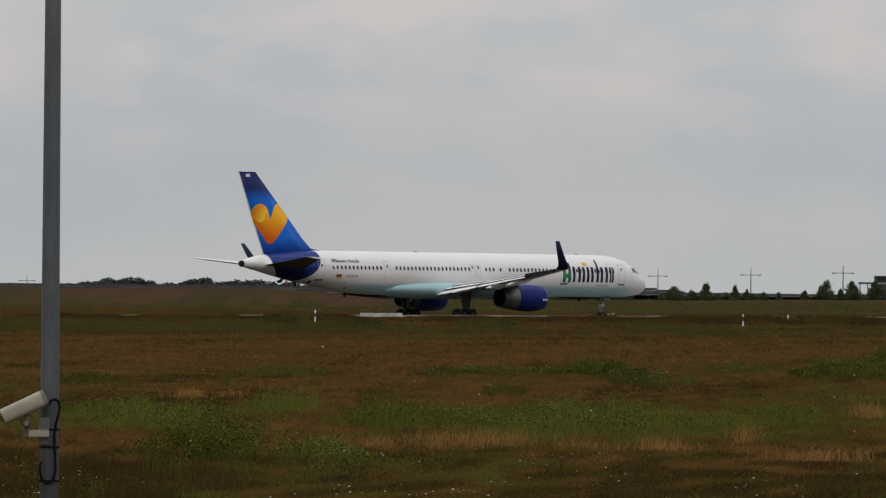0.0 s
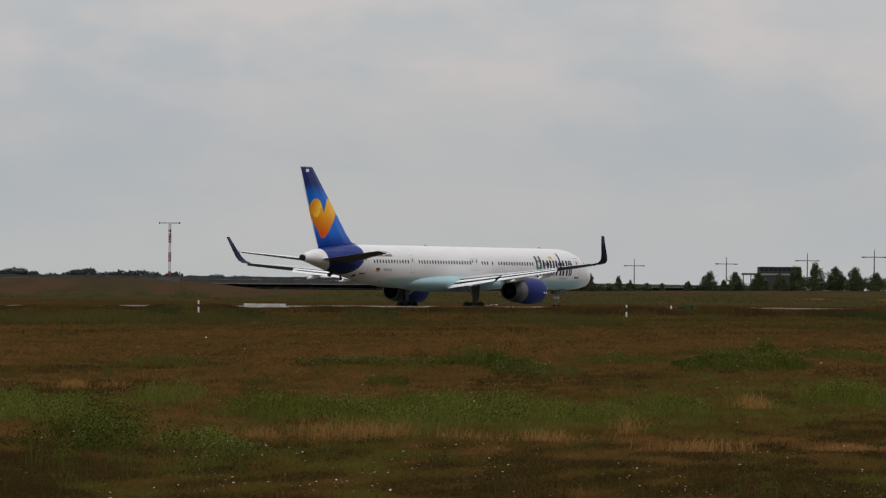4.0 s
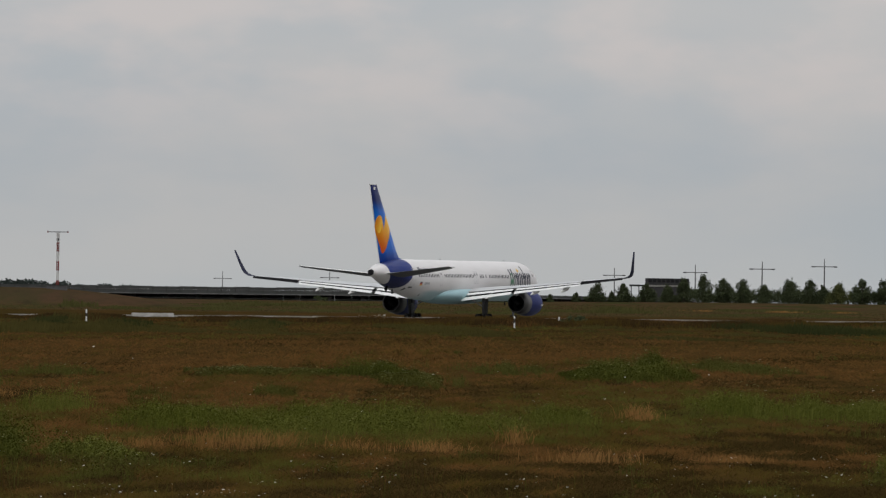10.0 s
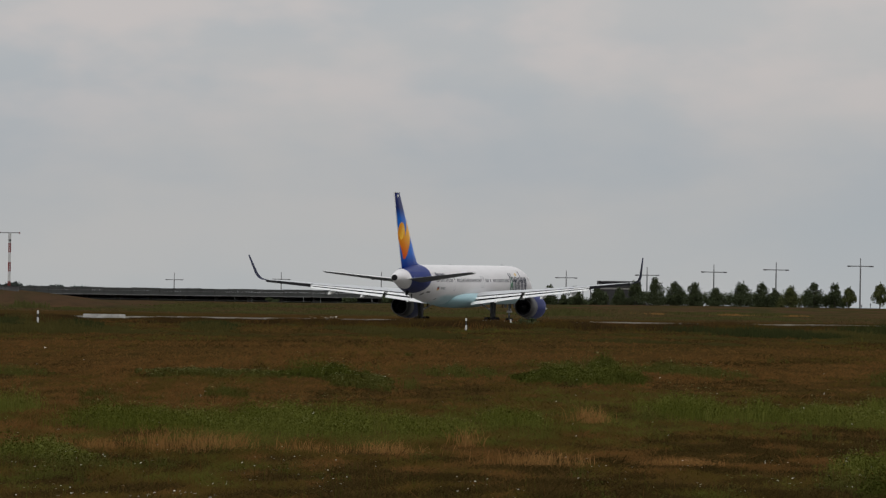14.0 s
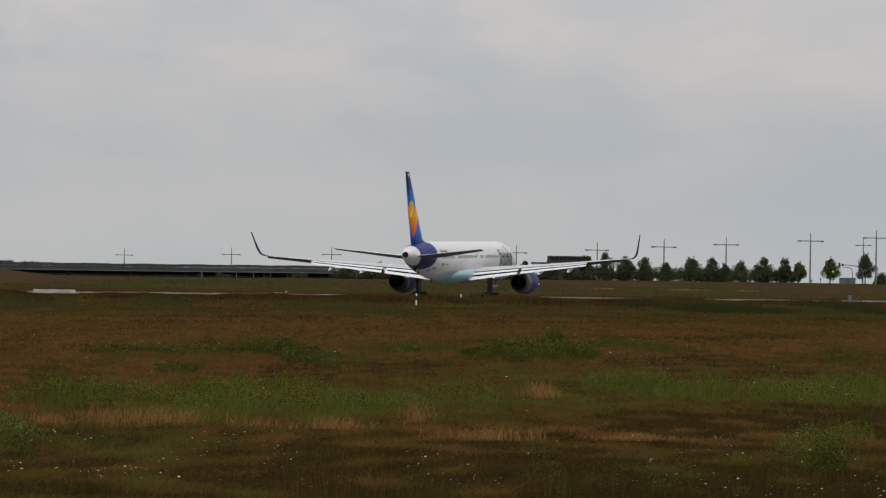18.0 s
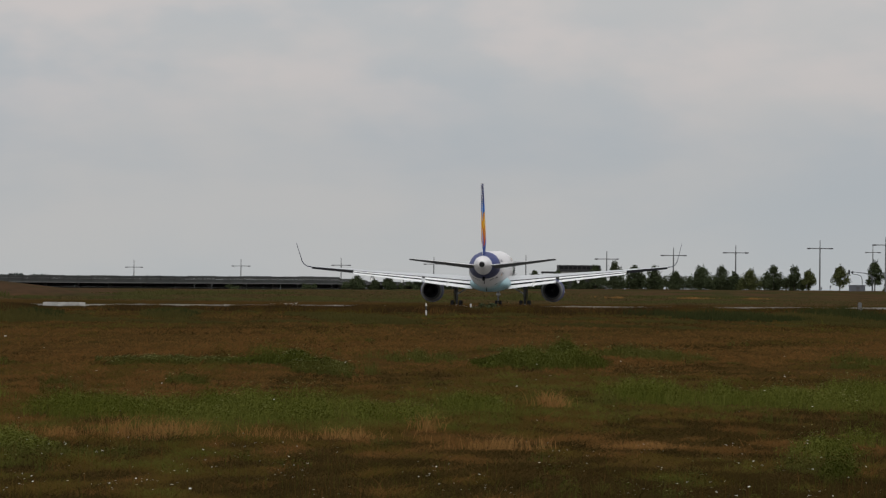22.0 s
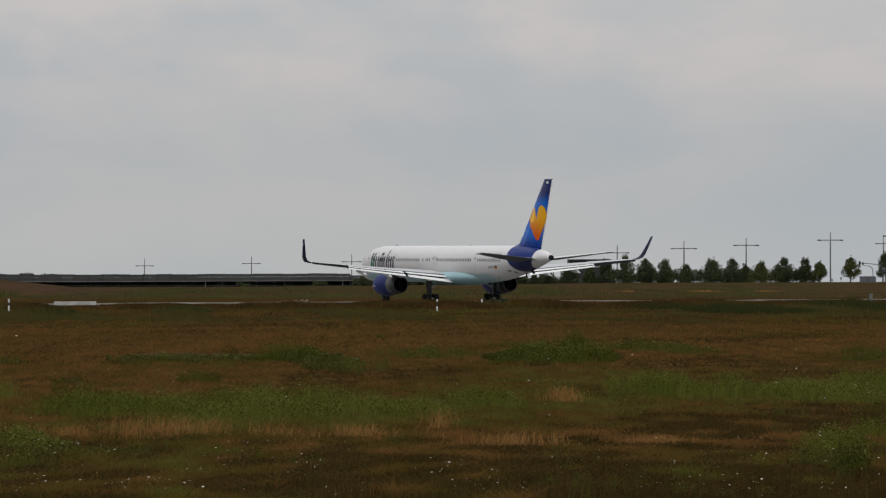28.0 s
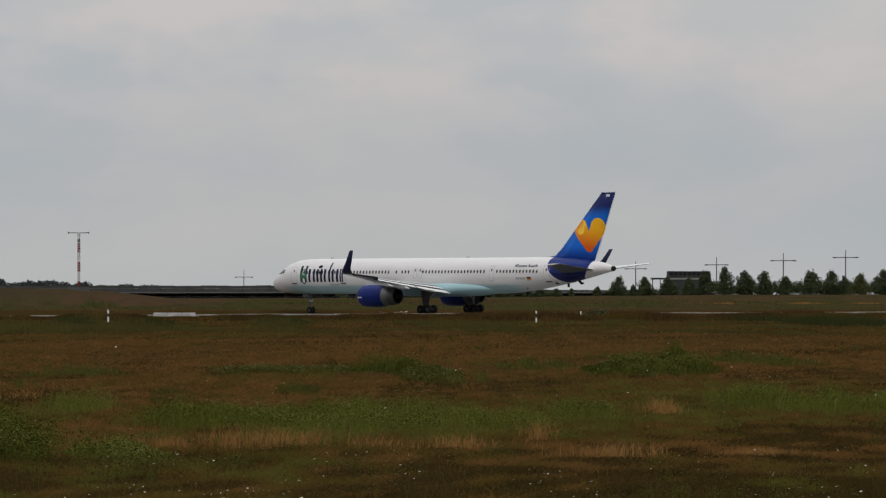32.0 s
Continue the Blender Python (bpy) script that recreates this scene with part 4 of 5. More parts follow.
for i in range(34):
    x = -185 + 9.5 * i
    g = ground_z(x, 2104)
    bm = bmesh.new()
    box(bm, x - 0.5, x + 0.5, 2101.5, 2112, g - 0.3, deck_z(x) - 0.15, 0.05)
    part("pier", bm, pier_grey, viaduct, "concrete pier, shade put into its dark colour")
# back wall darkens the gap under the deck by its colour
bm = bmesh.new()
for x in xs[:-1]:
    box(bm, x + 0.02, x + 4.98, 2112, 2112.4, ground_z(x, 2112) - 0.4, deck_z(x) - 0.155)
part("abutment", bm, back_grey, viaduct, "back wall under the deck, dark tone put in for shade")
bm = bmesh.new()
for i in range(65):
    box(bm, -188 + 5 * i, -188 + 5 * i + 4.6, 2096.0, 2096.12, ground_z(0, 2096) + 0.70, ground_z(0, 2096) + 0.82)
    box(bm, -188 + 5 * i, -188 + 5 * i + 0.12, 2096.0, 2096.12, ground_z(0, 2096) - 0.2, ground_z(0, 2096) + 0.55)
part("guard_rail", bm, wall_grey, viaduct, "dark guard rail below the viaduct")

# ---- flat-roofed building behind the trees ----
clad = material("dark_cladding", (0.044, 0.044, 0.046), (0.060, 0.058, 0.058), rough=0.8, scale=1.2, spec=0.08)
pale_band = material("pale_band", (0.34, 0.33, 0.31), (0.26, 0.255, 0.24), rough=0.7)
hall = thing("flat_roofed_building", "dark clad flat-roofed building behind roadside trees", "building", "", (113.2, 1806, ground_z(113, 1806)))
bm = bmesh.new()
box(bm, -4.9, 4.9, 0, 9, -0.2, 3.9, 0.04)
part("wall", bm, clad, hall, "dark lower wall")
bm = bmesh.new()
box(bm, -5.2, 5.2, -0.3, 9.3, 4.32, 5.98, 0.05)
upper = part("upper_storey", bm, clad, hall, "dark upper storey")
for k in range(9):
    bm = bmesh.new()
    box(bm, -5.0 + k * 1.12, -4.1 + k * 1.12, -0.36, -0.28, 4.95, 5.75, 0.02)
    part("window_panel", bm, slot_dark, upper, "black window panel")
bm = bmesh.new()
box(bm, -5.1, 5.1, -0.15, 9.15, 3.9, 4.32)
part("ledge", bm, pale_band, hall, "pale ledge")
bm = bmesh.new()
box(bm, -9.4, -5.2, 0.5, 6, 3.9, 4.35, 0.03)
part("canopy", bm, clad, hall, "dark side canopy")
for k in (-9.2, -7.3):
    bm = bmesh.new()
    box(bm, k - 0.12, k + 0.12, 0.6, 0.85, -0.2, 3.9)
    part("canopy_post", bm, dark_steel, hall)

# ---- traffic signal on a curved arm, a grey cabin, small posts ----
signal = thing("traffic_signal", "dark traffic signal on a curved mast arm", "traffic light", "", (183.3, 1775, 0))
bm = bmesh.new()
tube(bm, [(0, 0, -0.1), (0, 0, 3.2), (-0.25, 0, 4.3), (-1.0, 0, 4.75), (-4.3, 0, 5.1), (-5.6, 0, 5.05)], [0.13, 0.12, 0.11, 0.1, 0.08, 0.07], 8)
part("mast_arm", bm, dark_steel, signal)
for dx in (-5.7, -4.9):
    bm = bmesh.new()
    box(bm, dx - 0.22, dx + 0.22, -0.15, 0.15, 4.55 if dx < -5 else 4.7, 5.6 if dx < -5 else 5.3, 0.04)
    part("signal_head", bm, slot_dark, signal, "black signal head")
bm = bmesh.new()
tube(bm, [(-2.4, 0.3, 0.0), (-2.4, 0.3, 3.2), (-2.7, 0.3, 4.1), (-3.6, 0.3, 4.5), (-4.8, 0.3, 4.55)], [0.09, 0.09, 0.08, 0.07, 0.06], 7)
part("second_arm", bm, dark_steel, signal)
cabin = thing("equipment_cabin", "small flat grey roadside cabin", "cabin", "", (179.3, 1772, 0))
bm = bmesh.new()
box(bm, -1.9, 1.9, -1.2, 1.2, -0.1, 1.75, 0.05)
part("body", bm, material("cabin_grey", (0.13, 0.14, 0.16), (0.10, 0.105, 0.12), rough=0.6), cabin)
bm = bmesh.new()
box(bm, -2.0, 2.0, -1.3, 1.3, 1.75, 1.9, 0.03)
part("roof", bm, dark_steel, cabin)
bm = bmesh.new()
box(bm, -0.3, 0.5, -1.25, -1.2, 0.0, 1.5)
part("door", bm, dark_steel, cabin)
for x, h in ((166.8, 1.5), (172.6, 1.3), (186.0, 1.8), (170.4, 0.9)):
    bol = thing("road_post", "thin dark road sign post", "post", "posts along the far road", (x, 1771, 0))
    bm = bmesh.new()
    tube(bm, [(0, 0, -0.1), (0, 0, h)], 0.06, 6)
    part("stem", bm, dark_steel, bol)
    bm = bmesh.new()
    box(bm, -0.17, 0.17, -0.03, 0.03, h - 0.1, h + 0.4, 0.01)
    part("plate", bm, dark_steel, bol)

# ---- red and white mast on the earth bank ----
mast_red = material("mast_red", (0.20, 0.022, 0.018), (0.13, 0.018, 0.014), rough=0.5)
mast_white = material("mast_white", (0.62, 0.61, 0.60), (0.5, 0.5, 0.49), rough=0.5)
mg = ground_z(-25, 1154)
mast = thing("lattice_mast", "slim red and white banded lattice mast with a top bar", "mast", "", (-25.05, 1154, mg))
mh = 11.1 - mg
for k in range(6):
    z0, z1 = mh * k / 6, mh * (k + 1) / 6
    bm = bmesh.new()
    corners = [(0.19, 0.0), (-0.095, 0.165), (-0.095, -0.165)]
    for cx_, cy_ in corners:
        tube(bm, [(cx_, cy_, z0), (cx_, cy_, z1)], 0.085, 6)
    for j in range(3):
        a, b = corners[j], corners[(j + 1) % 3]
        for i in range(4):
            u0, u1 = z0 + (z1 - z0) * i / 4, z0 + (z1 - z0) * (i + 1) / 4
            tube(bm, [(*a, u0), (*b, u1)] if i % 2 else [(*b, u0), (*a, u1)], 0.04, 4)
    part("mast_section", bm, mast_red if k % 2 == 0 else mast_white, mast, "red mast section" if k % 2 == 0 else "white mast section")
bm = bmesh.new()
tube(bm, [(-1.62, 0, mh + 0.1), (1.62, 0, mh + 0.1)], 0.07, 8)
bar = part("top_bar", bm, galvanised, mast, "thin grey top bar")
for dx in (-1.6, 1.6):
    bm = bmesh.new()
    tube(bm, [(dx, 0, mh - 0.06), (dx, 0, mh + 0.26)], 0.09, 8)
    part("obstruction_lamp", bm, mast_red, bar, "small red lamp")
bm = bmesh.new()
box(bm, -0.22, 0.26, -0.2, 0.2, mh * 0.86, mh * 0.9, 0.03)
part("instrument_box", bm, dark_steel, mast)
hut = thing("instrument_hut", "low pale instrument hut on the bank", "hut", "", (-24.9, 1150, ground_z(-24.9, 1150)))
bm = bmesh.new()
box(bm, -1.1, 1.5, -0.8, 0.8, -0.2, 0.62, 0.03)
part("body", bm, rail_grey, hut)
bm = bmesh.new()
box(bm, -1.2, 1.7, -0.9, 0.9, 0.62, 0.74, 0.02)
part("roof", bm, wall_grey, hut)
bm = bmesh.new()
box(bm, -1.7, -1.25, -0.5, 0.0, -0.2, 0.62, 0.03)
part("cabinet", bm, dark_steel, hut)

# ---- distant woods ----
rng = np.random.default_rng(7)
centres, radii = [], []
for x0, x1, top in ((-240, -176, 1.8), (-176, -165, 3.0), (-165, -146, 5.0), (-146, -136, 3.6), (-136, -124, 2.6), (-124, -117, 4.6), (-117, -112, 5.4), (-112, -104, 3.2), (-104, -88, 4.6), (-88, -72, 3.6), (-72, -40, 2.4), (-40, 30, 1.4)):
    for k in range(int((x1 - x0) * 0.9) + 3):
        x = rng.uniform(x0, x1)
        z = top - 0.6 - rng.random() ** 2 * 3.5
        centres.append((x, 3500 + rng.uniform(-15, 15), z))
        radii.append((rng.uniform(1.6, 3.4), 2.0, rng.uniform(0.8, 1.5)))
        centres.append((x, 3500, z - 2.2))
        radii.append((3.0, 2.0, 2.4))
# bluish leaf tones, with the haze of distance put into the colour
far_leaf = island_material("haze_blue_leaves", ((0.048, 0.060, 0.055), (0.058, 0.070, 0.062), (0.040, 0.050, 0.047)), scale=0.05)
v, f = leaf_cloud(rng, centres, radii, 46000, 0.75)
tagged(new("distant_woods", mesh_of("distant_woods", v, f, far_leaf)), "distant woods on the skyline, haze put into their blue-green", "woods", kind="stuff")

# ---- taxiway edge: marker posts, a concrete kerb block, a stub ----
marker_white = material("marker_white", (0.78, 0.78, 0.77), (0.68, 0.68, 0.66), rough=0.5)


def marker_post(x, y, h, cap, band):
    post = thing("marker_post", "white airfield marker post with a black band", "marker post", "marker posts along the taxiway", (x, y, ground_z(x, y)))
    for name, z0, z1, mm in (("stem", -0.1, h - cap - band, marker_white), ("band", h - cap - band, h - cap, black_paint), ("cap", h - cap, h, marker_white)):
        bm = bmesh.new()
        tube(bm, [(0, 0, z0), (0, 0, z1 - 0.02), (0, 0, z1)], [0.062, 0.062, 0.05 if name == "cap" else 0.062], 10)
        part(name, bm, mm, post, "black band" if name == "band" else "")


marker_post(-9.75, 553, 1.04, 0.27, 0.24)
marker_post(23.3, 562, 0.94, 0.20, 0.34)
marker_post(30.1, 632, 0.66, 0.36, 0.2)
stub = thing("concrete_stub", "pale weathered concrete stub in the grass", "post", "", (63.7, 627, 0))
bm = bmesh.new()
box(bm, -0.16, 0.16, -0.16, 0.16, -0.1, 1.1, 0.04)
part("stem", bm, beam_grey, stub)
chalky = material("chalky_concrete", (0.58, 0.575, 0.555), (0.32, 0.315, 0.295), rough=0.8, scale=2.5, spec=0.1)
block = thing("kerb_block", "long white weathered kerb block at the taxiway edge", "kerb", "", (-5.65, 666.6, 0.0))
for k in range(3):
    bm = bmesh.new()
    box(bm, -1.95 + 1.3 * k, -0.67 + 1.3 * k, -0.2, 0.2, -0.05, 0.40, 0.03)
    part("kerb_stone", bm, chalky, block)

# ---- lamp post with a surveillance camera, close by ----
pole_grey = material("pole_zinc", (0.115, 0.12, 0.128), (0.075, 0.08, 0.086), rough=0.5, metal=0.25, scale=5.0, stretch=(1, 1, 0.25), bump=0.1)
strap_black = material("strap_black", (0.006, 0.006, 0.007), rough=0.8, spec=0.1)
housing_beige = material("housing_beige", (0.34, 0.305, 0.235), (0.28, 0.25, 0.19), rough=0.5, scale=6.0)
pole = thing("steel_pole", "tall grey galvanised steel pole beside the field", "pole", "", (-3.25, 60.0, 0.0))
bm = bmesh.new()
tube(bm, [(0, 0, -0.1), (0, 0, 2.2), (0, 0, 5.2), (0, 0, 8.0)], [0.081, 0.0765, 0.067, 0.058], 28)
part("shaft", bm, pole_grey, pole, smooth=True)
bm = bmesh.new()
tube(bm, [(0, 0, -0.02), (0, 0, 0.03)], 0.19, 20)
part("base_plate", bm, pole_grey, pole)
bm = bmesh.new()
tube(bm, [(0, 0, 8.0), (0, 0, 8.03)], [0.062, 0.05], 20)
part("cap", bm, pole_grey, pole)
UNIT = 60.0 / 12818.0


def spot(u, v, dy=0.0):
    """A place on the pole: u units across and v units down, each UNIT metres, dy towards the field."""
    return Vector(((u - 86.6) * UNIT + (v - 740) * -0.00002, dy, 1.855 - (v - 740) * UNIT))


cctv = thing("surveillance_camera", "beige surveillance camera with black cable, strapped to a pole", "security camera", "", (-3.25, 60.0, 0.0))
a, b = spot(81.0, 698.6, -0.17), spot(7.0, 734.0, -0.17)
axis = (b - a).normalized()
across = Vector((0, 1, 0))
up = axis.cross(across).normalized()
if up.z < 0:
    up = -up
bm = bmesh.new()
prof = [(0.066 * math.copysign(abs(math.cos(w)) ** 0.7, math.cos(w)), 0.068 * math.copysign(abs(math.sin(w)) ** 0.7, math.sin(w))) for w in (2 * math.pi * k / 20 for k in range(20))]
loft(bm, [[a + axis * u + across * p * k + up * q * k for p, q in prof] for u, k in ((0.0, 0.86), (0.006, 0.97), (0.02, 1.0), (0.35, 1.0), ((b - a).length, 1.0))])
housing = part("housing", bm, housing_beige, cctv, "beige weatherproof housing")
bm = bmesh.new()
loft(bm, [[a + axis * u + across * p * k + up * q * k for p, q in prof] for u, k in ((-0.006, 0.80), (0.001, 0.90), (0.012, 1.012), (0.02, 1.012))])
part("end_cap", bm, dark_steel, housing, "dark end cap")
bm = bmesh.new()
tube(bm, [b + axis * 0.001, b + axis * 0.012], 0.045, 16)
part("lens_glass", bm, glass_dark, housing, "dark glass front")
rusty = material("rusty_bracket", (0.115, 0.078, 0.058), (0.070, 0.050, 0.040), rough=0.8, scale=30.0)
plate_grey = material("plate_grey", (0.150, 0.146, 0.135), (0.105, 0.102, 0.096), rough=0.6, scale=12.0)
bm = bmesh.new()
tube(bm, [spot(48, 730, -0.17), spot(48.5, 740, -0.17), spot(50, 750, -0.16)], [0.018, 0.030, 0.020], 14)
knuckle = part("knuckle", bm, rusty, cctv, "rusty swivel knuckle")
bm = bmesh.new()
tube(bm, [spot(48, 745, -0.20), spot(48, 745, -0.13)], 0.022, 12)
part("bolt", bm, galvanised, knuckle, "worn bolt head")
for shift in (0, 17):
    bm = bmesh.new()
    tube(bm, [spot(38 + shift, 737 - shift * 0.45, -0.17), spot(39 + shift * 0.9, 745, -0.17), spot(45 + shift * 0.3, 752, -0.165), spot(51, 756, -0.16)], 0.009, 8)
    part("yoke", bm, rusty, knuckle)
bm = bmesh.new()
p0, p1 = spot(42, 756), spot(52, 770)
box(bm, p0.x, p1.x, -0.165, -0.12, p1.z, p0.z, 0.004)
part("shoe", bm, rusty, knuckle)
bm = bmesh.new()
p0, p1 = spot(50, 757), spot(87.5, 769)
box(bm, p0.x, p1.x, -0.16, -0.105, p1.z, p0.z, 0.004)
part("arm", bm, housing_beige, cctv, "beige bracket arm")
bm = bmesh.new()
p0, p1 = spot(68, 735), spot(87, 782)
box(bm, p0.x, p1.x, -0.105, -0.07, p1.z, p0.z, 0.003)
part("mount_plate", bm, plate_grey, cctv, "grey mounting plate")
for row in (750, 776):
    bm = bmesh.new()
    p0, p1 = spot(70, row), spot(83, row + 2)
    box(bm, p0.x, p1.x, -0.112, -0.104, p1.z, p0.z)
    part("slot", bm, dark_steel, cctv, "dark slot in the plate")
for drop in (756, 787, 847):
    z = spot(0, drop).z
    bm = bmesh.new()
    n = 24
    loft(bm, [[(0.0865 * math.cos(2 * math.pi * k / n), 0.0865 * math.sin(2 * math.pi * k / n), z + dz) for k in range(n)] for dz in (-0.008, 0.008)])
    part("strap", bm, strap_black, cctv, "black strap")
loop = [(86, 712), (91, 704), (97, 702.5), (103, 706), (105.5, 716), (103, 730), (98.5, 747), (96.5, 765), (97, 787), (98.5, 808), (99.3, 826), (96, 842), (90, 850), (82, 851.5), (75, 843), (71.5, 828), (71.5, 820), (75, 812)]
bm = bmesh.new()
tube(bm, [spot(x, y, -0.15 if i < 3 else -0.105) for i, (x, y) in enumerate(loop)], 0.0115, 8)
part("cable", bm, strap_black, cctv, "loop of black cable", smooth=True)


# ---- meadow: blades, weeds, straw and flowers, each kind one mesh ----
rng = np.random.default_rng(21)
WAVES = [(rng.normal(0, 1, 2) * k, rng.uniform(0, 6.28)) for k in (0.05, 0.09, 0.14, 0.25, 0.45, 0.8, 1.4, 2.3, 3.6) for _ in range(3)]


def drift(x, y, lo=0, hi=21):
    """A smooth random field over the plan, about -1 to 1; longer along the line of sight."""
    s = np.zeros_like(x)
    for (k, ph) in WAVES[lo:hi]:
        s += np.sin(k[0] * x * 1.6 + k[1] * y * 0.35 + ph)
    return s / math.sqrt(hi - lo)


def level(x, y):
    """ground_z for arrays, near field only."""
    def sm(a, b, v):
        u = np.clip((v - a) / (b - a), 0, 1)
        return u * u * (3 - 2 * u)
    return 0.05 * np.sin(x * 0.11 + y * 0.023) * sm(60, 200, y) * (1 - sm(420, 560, y)) - 0.35 * sm(664, 669, y) * (1 - sm(826, 834, y))


def scatter(n, near, far):
    """Places spread evenly in bearing and in the dip below the level of the eye."""
    dip = rng.uniform(3.0 / far, 3.0 / near, n)
    y = 3.0 / dip
    x = y * np.tan(np.radians(rng.uniform(-3.75, 6.35, n)))
    return x, y


def blades(x, y, h, w, lean=0.5, sweep=0.45):
    """Upright tapering blades with a bend: two triangles each."""
    n = len(x)
    a = rng.uniform(0, 6.28, n)
    la = (np.array([0.12, 0.85]) + rng.normal(0, 1, (n, 2)) * np.array([sweep, 0.45])) * lean * h[:, None]
    z = level(x, y) - 0.02
    sx, sy = np.cos(a) * w * 0.5, np.sin(a) * w * 0.25
    p0 = np.stack([x - sx, y - sy, z], 1)
    p1 = np.stack([x + sx, y + sy, z], 1)
    mx, my = x + la[:, 0] * 0.35, y + la[:, 1] * 0.35
    p2 = np.stack([mx + sx * 0.7, my + sy * 0.7, z + h * 0.6], 1)
    p3 = np.stack([mx - sx * 0.7, my - sy * 0.7, z + h * 0.6], 1)
    p4 = np.stack([x + la[:, 0], y + la[:, 1], z + h], 1)
    v = np.stack([p0, p1, p2, p3, p4], 1).reshape(-1, 3)
    i = np.arange(n)[:, None] * 5
    f = np.concatenate([i + np.array([[0, 1, 2]]), i + np.array([[0, 2, 3]]), i + np.array([[3, 2, 4]])], 0)
    return v, f


def stuff(name, v, f, mat, label, category):
    return tagged(new(name, mesh_of(name, v, f, mat)), label, category, kind="stuff")


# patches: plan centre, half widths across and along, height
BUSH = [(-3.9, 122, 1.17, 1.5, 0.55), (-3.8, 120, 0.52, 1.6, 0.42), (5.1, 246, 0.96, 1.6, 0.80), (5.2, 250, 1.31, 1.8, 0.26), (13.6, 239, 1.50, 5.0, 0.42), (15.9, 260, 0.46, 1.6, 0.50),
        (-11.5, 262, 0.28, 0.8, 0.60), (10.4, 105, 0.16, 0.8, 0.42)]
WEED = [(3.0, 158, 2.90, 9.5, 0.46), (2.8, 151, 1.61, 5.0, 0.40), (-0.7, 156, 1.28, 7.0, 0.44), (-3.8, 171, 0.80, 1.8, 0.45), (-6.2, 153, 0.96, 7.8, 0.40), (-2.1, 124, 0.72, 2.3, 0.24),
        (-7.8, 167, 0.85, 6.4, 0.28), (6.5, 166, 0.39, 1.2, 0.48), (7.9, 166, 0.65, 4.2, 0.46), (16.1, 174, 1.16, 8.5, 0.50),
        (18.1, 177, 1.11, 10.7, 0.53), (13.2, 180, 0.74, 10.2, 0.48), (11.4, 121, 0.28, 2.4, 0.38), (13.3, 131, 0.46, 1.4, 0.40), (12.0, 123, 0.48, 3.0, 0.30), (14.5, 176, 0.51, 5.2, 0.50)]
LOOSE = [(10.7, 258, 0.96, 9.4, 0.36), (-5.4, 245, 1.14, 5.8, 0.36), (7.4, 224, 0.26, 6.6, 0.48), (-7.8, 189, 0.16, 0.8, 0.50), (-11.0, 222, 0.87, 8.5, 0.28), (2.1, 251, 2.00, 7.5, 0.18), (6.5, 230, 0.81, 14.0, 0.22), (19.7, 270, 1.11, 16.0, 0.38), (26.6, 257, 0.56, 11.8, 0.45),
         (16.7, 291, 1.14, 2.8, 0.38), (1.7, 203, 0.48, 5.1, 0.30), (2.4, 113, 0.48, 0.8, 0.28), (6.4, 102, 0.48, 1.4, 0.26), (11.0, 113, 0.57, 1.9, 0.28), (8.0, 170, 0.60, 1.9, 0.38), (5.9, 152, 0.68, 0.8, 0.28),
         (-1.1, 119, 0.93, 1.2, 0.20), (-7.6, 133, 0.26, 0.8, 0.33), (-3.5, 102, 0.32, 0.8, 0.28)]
VERGE = [(31.0, 626, 1.3, 5, 0.42), (-13.8, 470, 4.6, 50, 0.50), (-21.4, 470, 2.9, 42, 0.40), (-26.8, 460, 1.6, 50, 0.45), (-7.5, 500, 2.3, 45, 0.48), (3.2, 545, 1.7, 60, 0.40), (51.8, 552, 2.5, 60, 0.38),
         (-11.9, 610, 1.9, 45, 0.60), (16.8, 504, 3.1, 40, 0.26)]
THICKET = [(44.7, 575, 2.9, 50, 0.62), (49.2, 570, 1.6, 45, 0.45), (57.5, 560, 3.2, 60, 0.66), (-6.6, 520, 1.6, 30, 0.50), (3.4, 560, 1.6, 40, 0.42), (-12.5, 560, 1.4, 30, 0.50)]
FIELD = [(-18.2, 950, 2.2, 20, 0.90), (-11.0, 890, 2.6, 20, 0.35), (1.0, 900, 5.0, 30, 0.40), (12.0, 880, 4.0, 20, 0.30), (54.0, 985, 5.5, 30, 0.65), (45.0, 1010, 4.0, 40, 0.50), (63.0, 900, 4.0, 20, 0.25), (24.0, 930, 5.0, 40, 0.40), (76.0, 930, 5.0, 40, 0.30), (-30.0, 880, 4.0, 20, 0.30), (34.0, 890, 5.0, 18, 0.30), (5.0, 1120, 7.0, 30, 0.50), (20.0, 1200, 8.0, 30, 0.45), (90.0, 1150, 8.0, 40, 0.40)]
for k in range(110):
    gx0, gy0 = scatter(1, 430, 655)
    VERGE.append((gx0[0], gy0[0], rng.uniform(0.5, 2.4), rng.uniform(2, 7), rng.uniform(0.12, 0.30)))
small = []
for k in range(90):
    gx0, gy0 = scatter(1, 92, 330)
    s = rng.uniform(0.10, 0.34) * gy0[0] / 150
    small.append((gx0[0], gy0[0], s, s * 2.2, rng.uniform(0.22, 0.42)))
